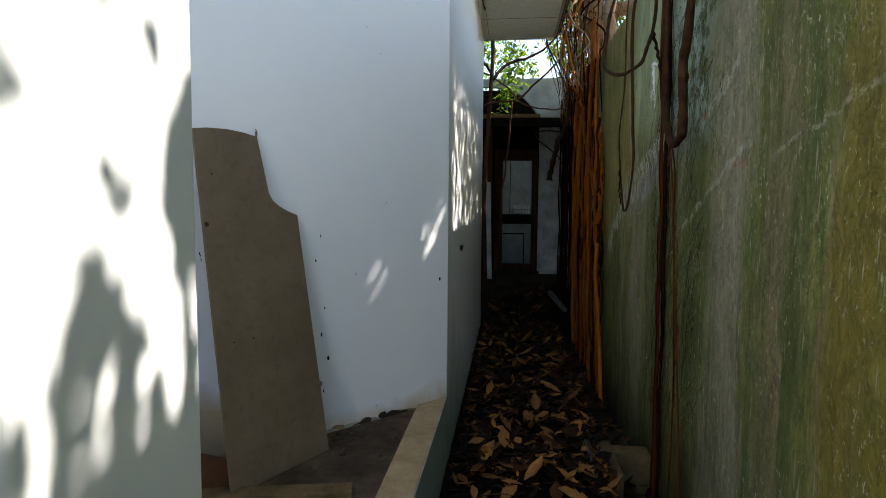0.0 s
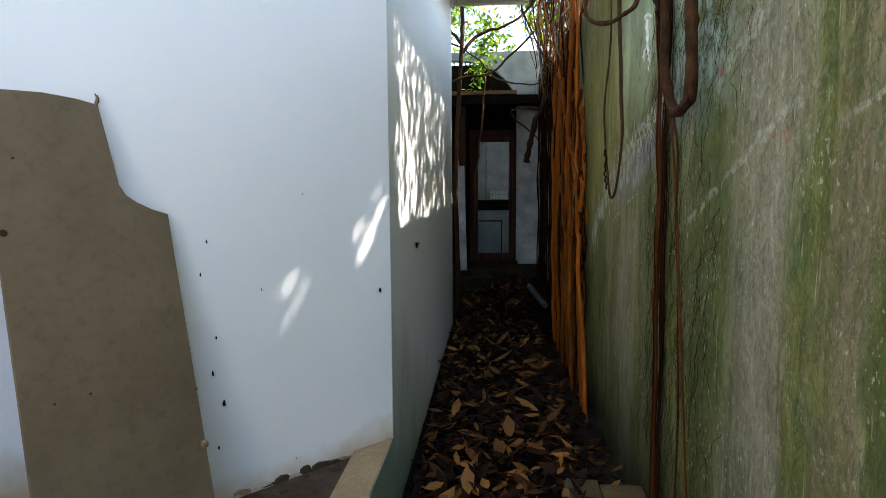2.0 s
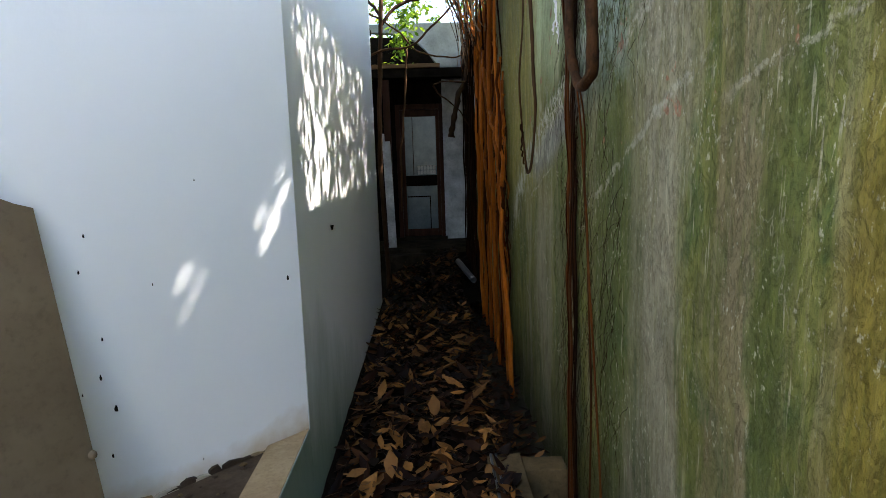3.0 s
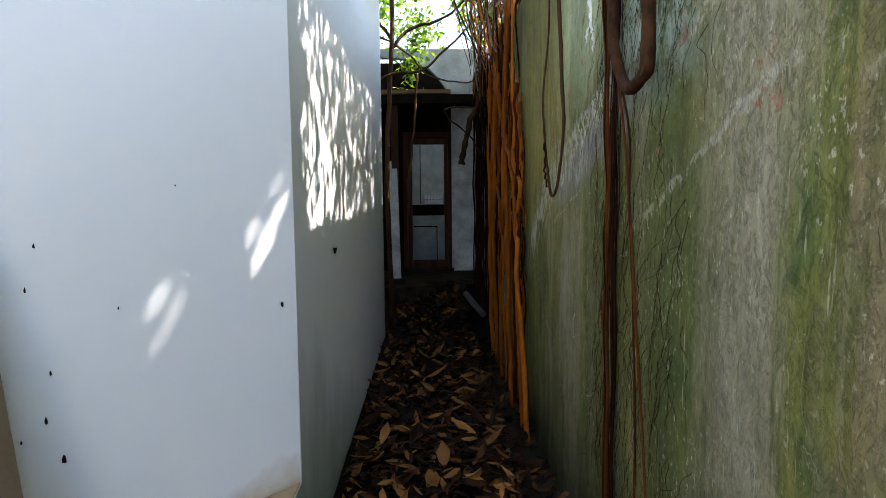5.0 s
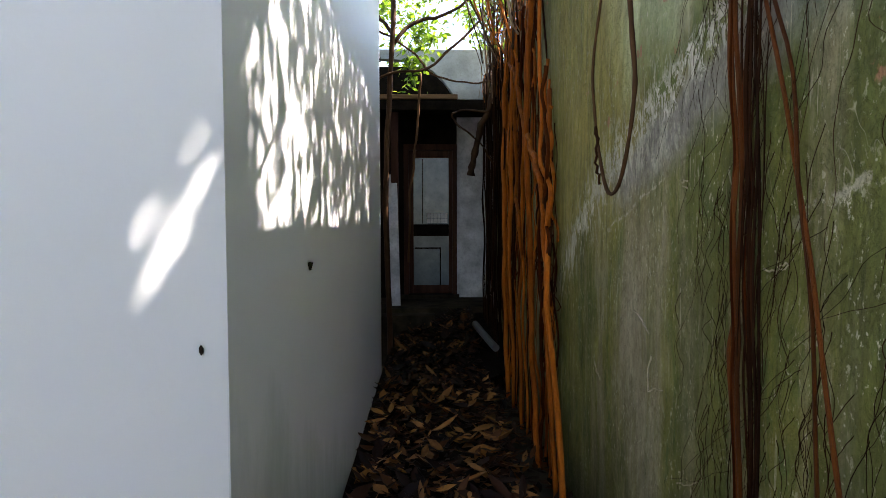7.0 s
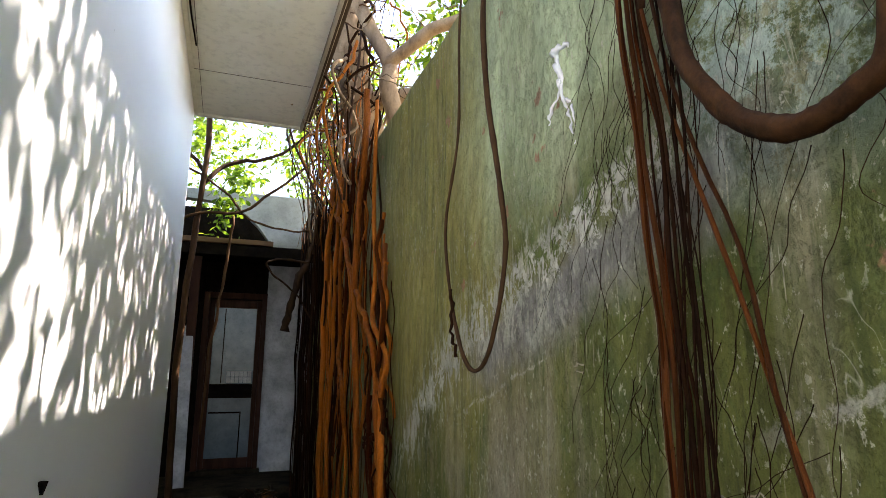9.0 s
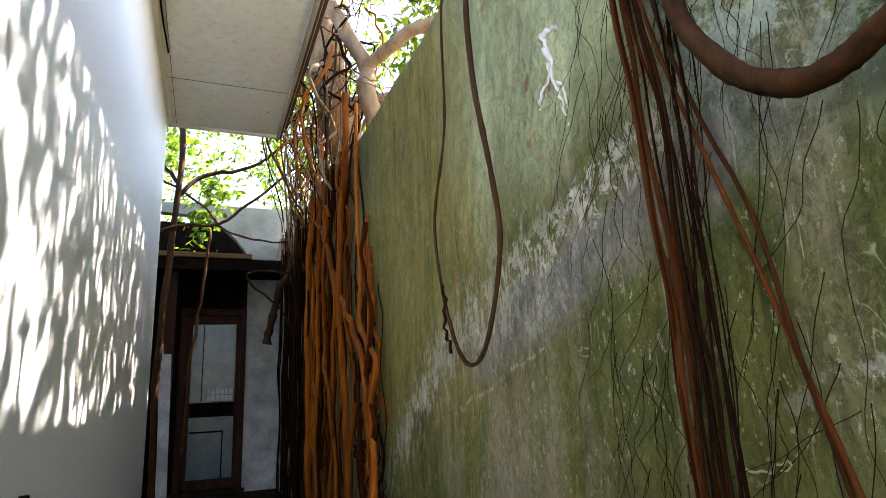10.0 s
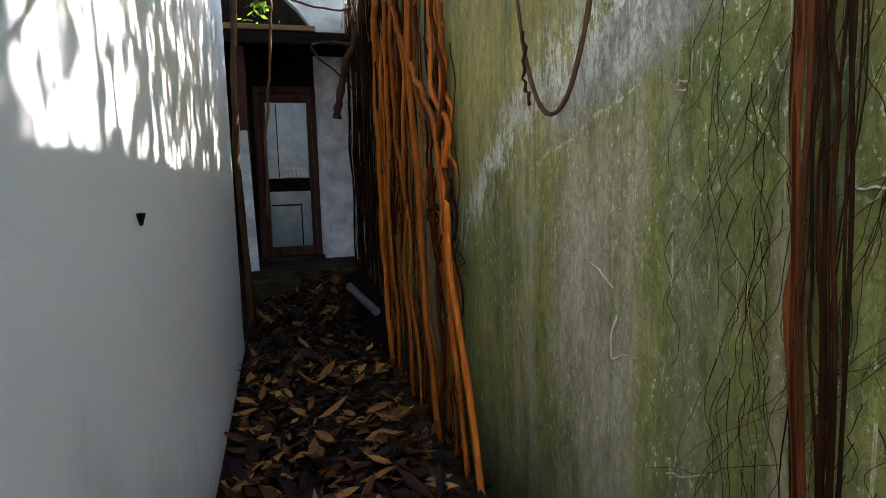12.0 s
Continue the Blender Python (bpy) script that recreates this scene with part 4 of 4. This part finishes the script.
def drain_slab():
    t = thing("drain_cover", "broken concrete gutter cover with pale metal strips", "drain cover", at=(0.95, 6.3, 0.03))
    g = t.matrix_world.inverted()
    for name, dims, mat, lab in (("slab", (0.85, 1.03, 6.02, 6.52, -0.2, 0.075), PATHSTONE, ""), ("block", (1.035, 1.255, 6.36, 6.5, -0.2, 0.06), PATHSTONE, ""),
                                 ("strip", (0.862, 0.874, 6.03, 6.5, 0.077, 0.09), PIPE, "pale metal strip"), ("strip", (0.892, 0.902, 6.03, 6.5, 0.077, 0.088), PIPE, "pale metal strip")):
        ob = part(name, box(bmesh.new(), *dims, 0.006 if mat is PATHSTONE else 0.002), mat, t, lab)
        ob.matrix_parent_inverse = g


drain_slab()

# ---- things: trees ----


def fig_tree():
    t = thing("fig_tree", "old fig tree growing over the garden wall with hanging roots", "tree", at=(1.55, 10.3, -0.32))
    g = t.matrix_world.inverted()

    def p(name, pts, r0, r1, mat=BARK, seg=10):
        ob = part(name, tube(bmesh.new(), pts, r0, r1, seg, 6, 0.03), mat, t)
        ob.matrix_parent_inverse = g
    p("trunk", [(1.75, 10.6, -0.32), (1.7, 10.5, 2.0), (1.5, 10.2, 3.3), (1.28, 9.9, 3.9), (1.2, 9.9, 4.6), (1.4, 10.2, 5.6)], 0.2, 0.12)
    p("limb", [(1.4, 9.0, 3.12), (1.33, 9.0, 3.5), (1.35, 9.1, 3.75), (1.15, 9.3, 4.3), (0.9, 9.6, 5.2)], 0.07, 0.05)
    p("limb", [(1.33, 9.1, 3.72), (1.6, 8.9, 3.95), (2.1, 8.5, 4.1), (2.8, 8.0, 4.6)], 0.05, 0.04)
    p("limb", [(1.3, 9.95, 3.8), (2.0, 9.4, 3.9), (2.8, 8.6, 4.4), (3.4, 7.2, 5.2)], 0.09, 0.05)
    p("limb", [(1.2, 9.9, 4.4), (0.6, 11.4, 4.8), (0.1, 13.0, 5.2)], 0.07, 0.03)
    p("limb", [(2.8, 8.6, 4.4), (3.2, 6.0, 4.9), (3.4, 3.6, 5.2)], 0.06, 0.03)
    for i in range(130):
        x, y = random.uniform(0.95, 1.5), random.uniform(9.2, 11.6)
        z = random.uniform(3.7, 4.9)
        r = random.choice((0.003, 0.004, 0.006, 0.009, 0.014))
        mid = [(x + random.gauss(0, 0.1), y + random.gauss(0, 0.14), z - 0.2 * k - random.uniform(0, 0.1)) for k in (1, 2, 3)]
        p("hanging_root", [(x, y, z), *mid, (x * 0.6 + 0.48 + random.gauss(0, 0.05), y + random.gauss(0, 0.12), 3.1 - random.uniform(0, 0.5))], r, r * 0.7, random.choice((VINE, DARKROOT, ROOT, BARK)), 5)
    for i in range(110):
        c = Vector((random.uniform(0.95, 2.0), random.uniform(8.5, 11.0), random.uniform(3.45, 4.8)))
        d = toss(0.6) * random.uniform(0.2, 0.5)
        p("twig", [c, c + d * 0.5 + 0.07 * toss(), c + d, c + d * 1.3 + 0.12 * toss()], 0.005, 0.002, random.choice((VINE, BARK)), 4)
    # crown between the alley and the sun: small gaps let spots of light fall on the house
    gaps = [(6.075, 1.589, 0.007), (5.994, 1.615, 0.006), (6.032, 1.520, 0.007), (5.998, 1.488, 0.005), (6.06, 1.69, 0.002), (6.099, 1.492, 0.002),
            (5.79, 1.726, 0.006), (5.746, 1.75, 0.0), (5.825, 1.626, 0.0), (5.787, 1.601, 0.001)]
    for i in range(44):
        gaps.append((random.uniform(6.25, 9.3), random.uniform(1.45, 2.75), random.uniform(-0.003, 0.004)))
        gaps.append((random.uniform(6.3, 7.6), random.uniform(1.45, 2.6), random.uniform(-0.002, 0.005)))
    for i in range(22):
        gaps.append((random.gauss(6.85, 0.13), random.uniform(1.43, 1.88), random.uniform(0.002, 0.013)))
        gaps.append((random.gauss(6.6, 0.16), random.uniform(1.42, 2.1), random.uniform(-0.002, 0.005)))
        gaps.append((random.gauss(9.15, 0.06), random.uniform(1.45, 2.5), random.uniform(0.0, 0.008)))
    gaps += [(3.17, 2.3, 0.14), (3.08, 2.02, 0.07), (3.22, 1.92, 0.05), (3.2, 1.72, 0.035), (3.09, 1.78, 0.03), (3.1, 1.62, 0.025), (3.22, 1.56, 0.028), (3.25, 1.48, 0.02), (3.06, 1.50, 0.02)]
    ga = np.array(gaps)
    leaves = []
    while len(leaves) < 39500:
        y = random.uniform(2.0, 10.6) if len(leaves) < 17000 else random.uniform(3.5, 6.25)
        z = random.uniform(1.15, 2.85 if y > 6.2 else 3.6)
        far = random.uniform(2.5, 3.1) if y > 3.9 else random.uniform(1.5, 2.1)
        length = random.uniform(0.06, 0.1)
        length = min(length, (np.hypot(ga[:, 0] - y, (ga[:, 1] - z) * 0.62) - ga[:, 2]).min() / 0.42)
        if length < 0.02:
            continue
        c = Vector((0, y, z)) + SUN * far
        way = toss(0.6)
        up = (SUN.normalized() + 0.7 * toss()).normalized()
        leaves.append((c - way * length * 0.5, way, up, length, length * 0.5, random.uniform(-0.2, 0.4)))
    crown = new("crown", leaves_mesh("crown", leaves, GREENLEAF))
    crown.parent, crown.matrix_parent_inverse = t, g
    # foliage over the end of the alley
    leaves = []
    centres = [Vector((random.uniform(-2.2, 2.8), random.uniform(10.6, 16), random.uniform(3.6, 6.8))) for i in range(450)]
    centres += [Vector((random.uniform(1.5, 2.6), random.uniform(7.6, 10.5), random.uniform(3.4, 5.2))) for i in range(34)]
    centres += [Vector((random.uniform(0.05, 0.75), random.uniform(11.2, 11.8), random.uniform(3.05, 3.6))) for i in range(5)]
    for c in centres:
        for k in range(38):
            length = random.uniform(0.06, 0.12)
            way = (toss(0.7) + Vector((0, 0, -0.5))).normalized()
            leaves.append((c + 0.24 * random.random() * toss(), way, (Vector((0, 0, 1)) + 0.8 * toss()).normalized(), length, length * 0.42, random.uniform(-0.2, 0.3)))
    low = new("crown", leaves_mesh("crown", leaves, GREENLEAF))
    low.parent, low.matrix_parent_inverse = t, g


fig_tree()


def young_tree():
    t = thing("young_tree", "slender tree leaning at the end of the alley", "tree", at=(0.06, 11.0, 0.0))
    g = t.matrix_world.inverted()
    for name, pts, r0, r1 in (("trunk", [(0.03, 11.0, -0.05), (0.01, 11.0, 1.0), (0.0, 11.0, 1.9), (0.03, 11.0, 2.6), (0.07, 11.0, 3.15), (0.1, 11.0, 3.77), (0.02, 11.1, 4.6)], 0.03, 0.026),
                              ("branch", [(0.08, 11.0, 3.3), (0.3, 11.1, 3.55), (0.7, 11.2, 3.7), (1.1, 11.3, 4.1)], 0.025, 0.012),
                              ("branch", [(-0.25, 11.0, 2.85), (0.1, 10.95, 3.0), (0.45, 11.0, 3.05), (0.75, 11.1, 3.35), (1.15, 11.2, 3.75)], 0.016, 0.012),
                              ("branch", [(-0.1, 11.0, 3.45), (0.25, 11.0, 3.25), (0.5, 11.0, 3.0), (0.8, 11.0, 2.9), (1.1, 11.0, 2.92)], 0.012, 0.009),
                              ("branch", [(0.08, 11.0, 3.4), (-0.15, 11.1, 3.7), (-0.5, 11.2, 4.0)], 0.02, 0.012)):
        ob = part(name, tube(bmesh.new(), pts, r0, r1, 8, 5, 0.02), VINE, t)
        ob.matrix_parent_inverse = g


young_tree()

# ---- leaf litter ----


def litter_leaf(y0, y1):
    x, y = random.uniform(0.0, 1.0), random.uniform(y0, y1)
    z = 0.045 + 0.05 * random.random() ** 1.5
    a = random.uniform(0, 2 * math.pi)
    way = Vector((math.cos(a), math.sin(a), random.gauss(0, 0.14))).normalized()
    up = (Vector((0, 0, 1)) + 0.5 * toss()).normalized()
    length = random.choice((random.uniform(0.04, 0.08), random.uniform(0.07, 0.13), random.uniform(0.09, 0.18)))
    x = min(max(x, 0.08), 0.93)
    if y > 10.3:
        z += max(0, heap_height(x, y) - 0.02)
    return Vector((x, y, z)) - way * length * 0.5, way, up, length, length * random.uniform(0.22, 0.5), random.uniform(-0.5, 0.9)


def litter():
    t = thing("leaf_litter", "thick layer of brown dead leaves on the path", "leaves", at=(0.45, 8, 0.04))
    g = t.matrix_world.inverted()
    bulk = [litter_leaf(5.9, 12.0) for i in range(3900)] + [litter_leaf(3.2, 6.2) for i in range(420)]
    for i in range(700):
        x, y = random.uniform(0.98, 1.22), random.uniform(5.0, 11.8)
        way = toss(0.3)
        bulk.append((Vector((x, y, -0.18 + 0.06 * random.random())), way, Vector((0, 0, 1)), 0.1, 0.04, random.uniform(0, 0.4)))
    ob = new("leaves", leaves_mesh("leaves", bulk, DEADLEAF))
    tagged(ob, kind="stuff")
    ob.parent, ob.matrix_parent_inverse = t, g
    for i in range(300):
        place, way, up, length, width, curl = litter_leaf(5.6, 10.0)
        ob = new("leaf", leaves_mesh("leaf", [(place + Vector((0, 0, 0.03)), way, up, length, width, curl)], LOOSELEAF))
        ob.parent, ob.matrix_parent_inverse = t, g


def gap_sheet():
    """Black sheet with a ragged edge under the fresh leaves: their gap shade as colour."""
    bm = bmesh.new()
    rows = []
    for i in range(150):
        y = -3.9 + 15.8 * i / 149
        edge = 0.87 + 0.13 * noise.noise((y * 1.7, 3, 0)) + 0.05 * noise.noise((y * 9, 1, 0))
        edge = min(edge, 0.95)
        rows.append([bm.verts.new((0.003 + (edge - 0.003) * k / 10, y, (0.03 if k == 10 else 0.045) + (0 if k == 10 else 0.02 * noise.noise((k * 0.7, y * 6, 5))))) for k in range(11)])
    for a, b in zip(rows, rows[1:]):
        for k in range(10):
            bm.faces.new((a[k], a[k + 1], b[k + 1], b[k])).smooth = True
    tagged(part("leaf_gap_shade", bm, EARTHSHADE), "black sheet on the path for the shade between the leaves", "leaf mould", kind="stuff")


gap_sheet()


def twigs():
    for i in range(26):
        x, y, a = random.uniform(0.1, 0.8), random.uniform(5.2, 11), random.uniform(0, 6.3)
        k = random.uniform(0.08, 0.28)
        d = Vector((math.cos(a), math.sin(a), 0)) * k
        d.x = min(max(d.x, -x + 0.03), 0.86 - x)
        c = Vector((x, y, 0.10))
        ob = part("twig", tube(bmesh.new(), [c, c + d * 0.5 + Vector((0, 0, 0.012)), c + d], 0.004, 0.002, 5, 3, 0.01), VINE)
        tagged(ob, "dry brown twig lying on the dead leaves", "twig", "twigs on the path")


twigs()
LOOSELEAF = rough_mat("loose_dead_leaf", (0.03, 0.010, 0.0025), (0.36, 0.165, 0.042), 9, rough=0.55, by_object=True, bump=0.2)
litter()
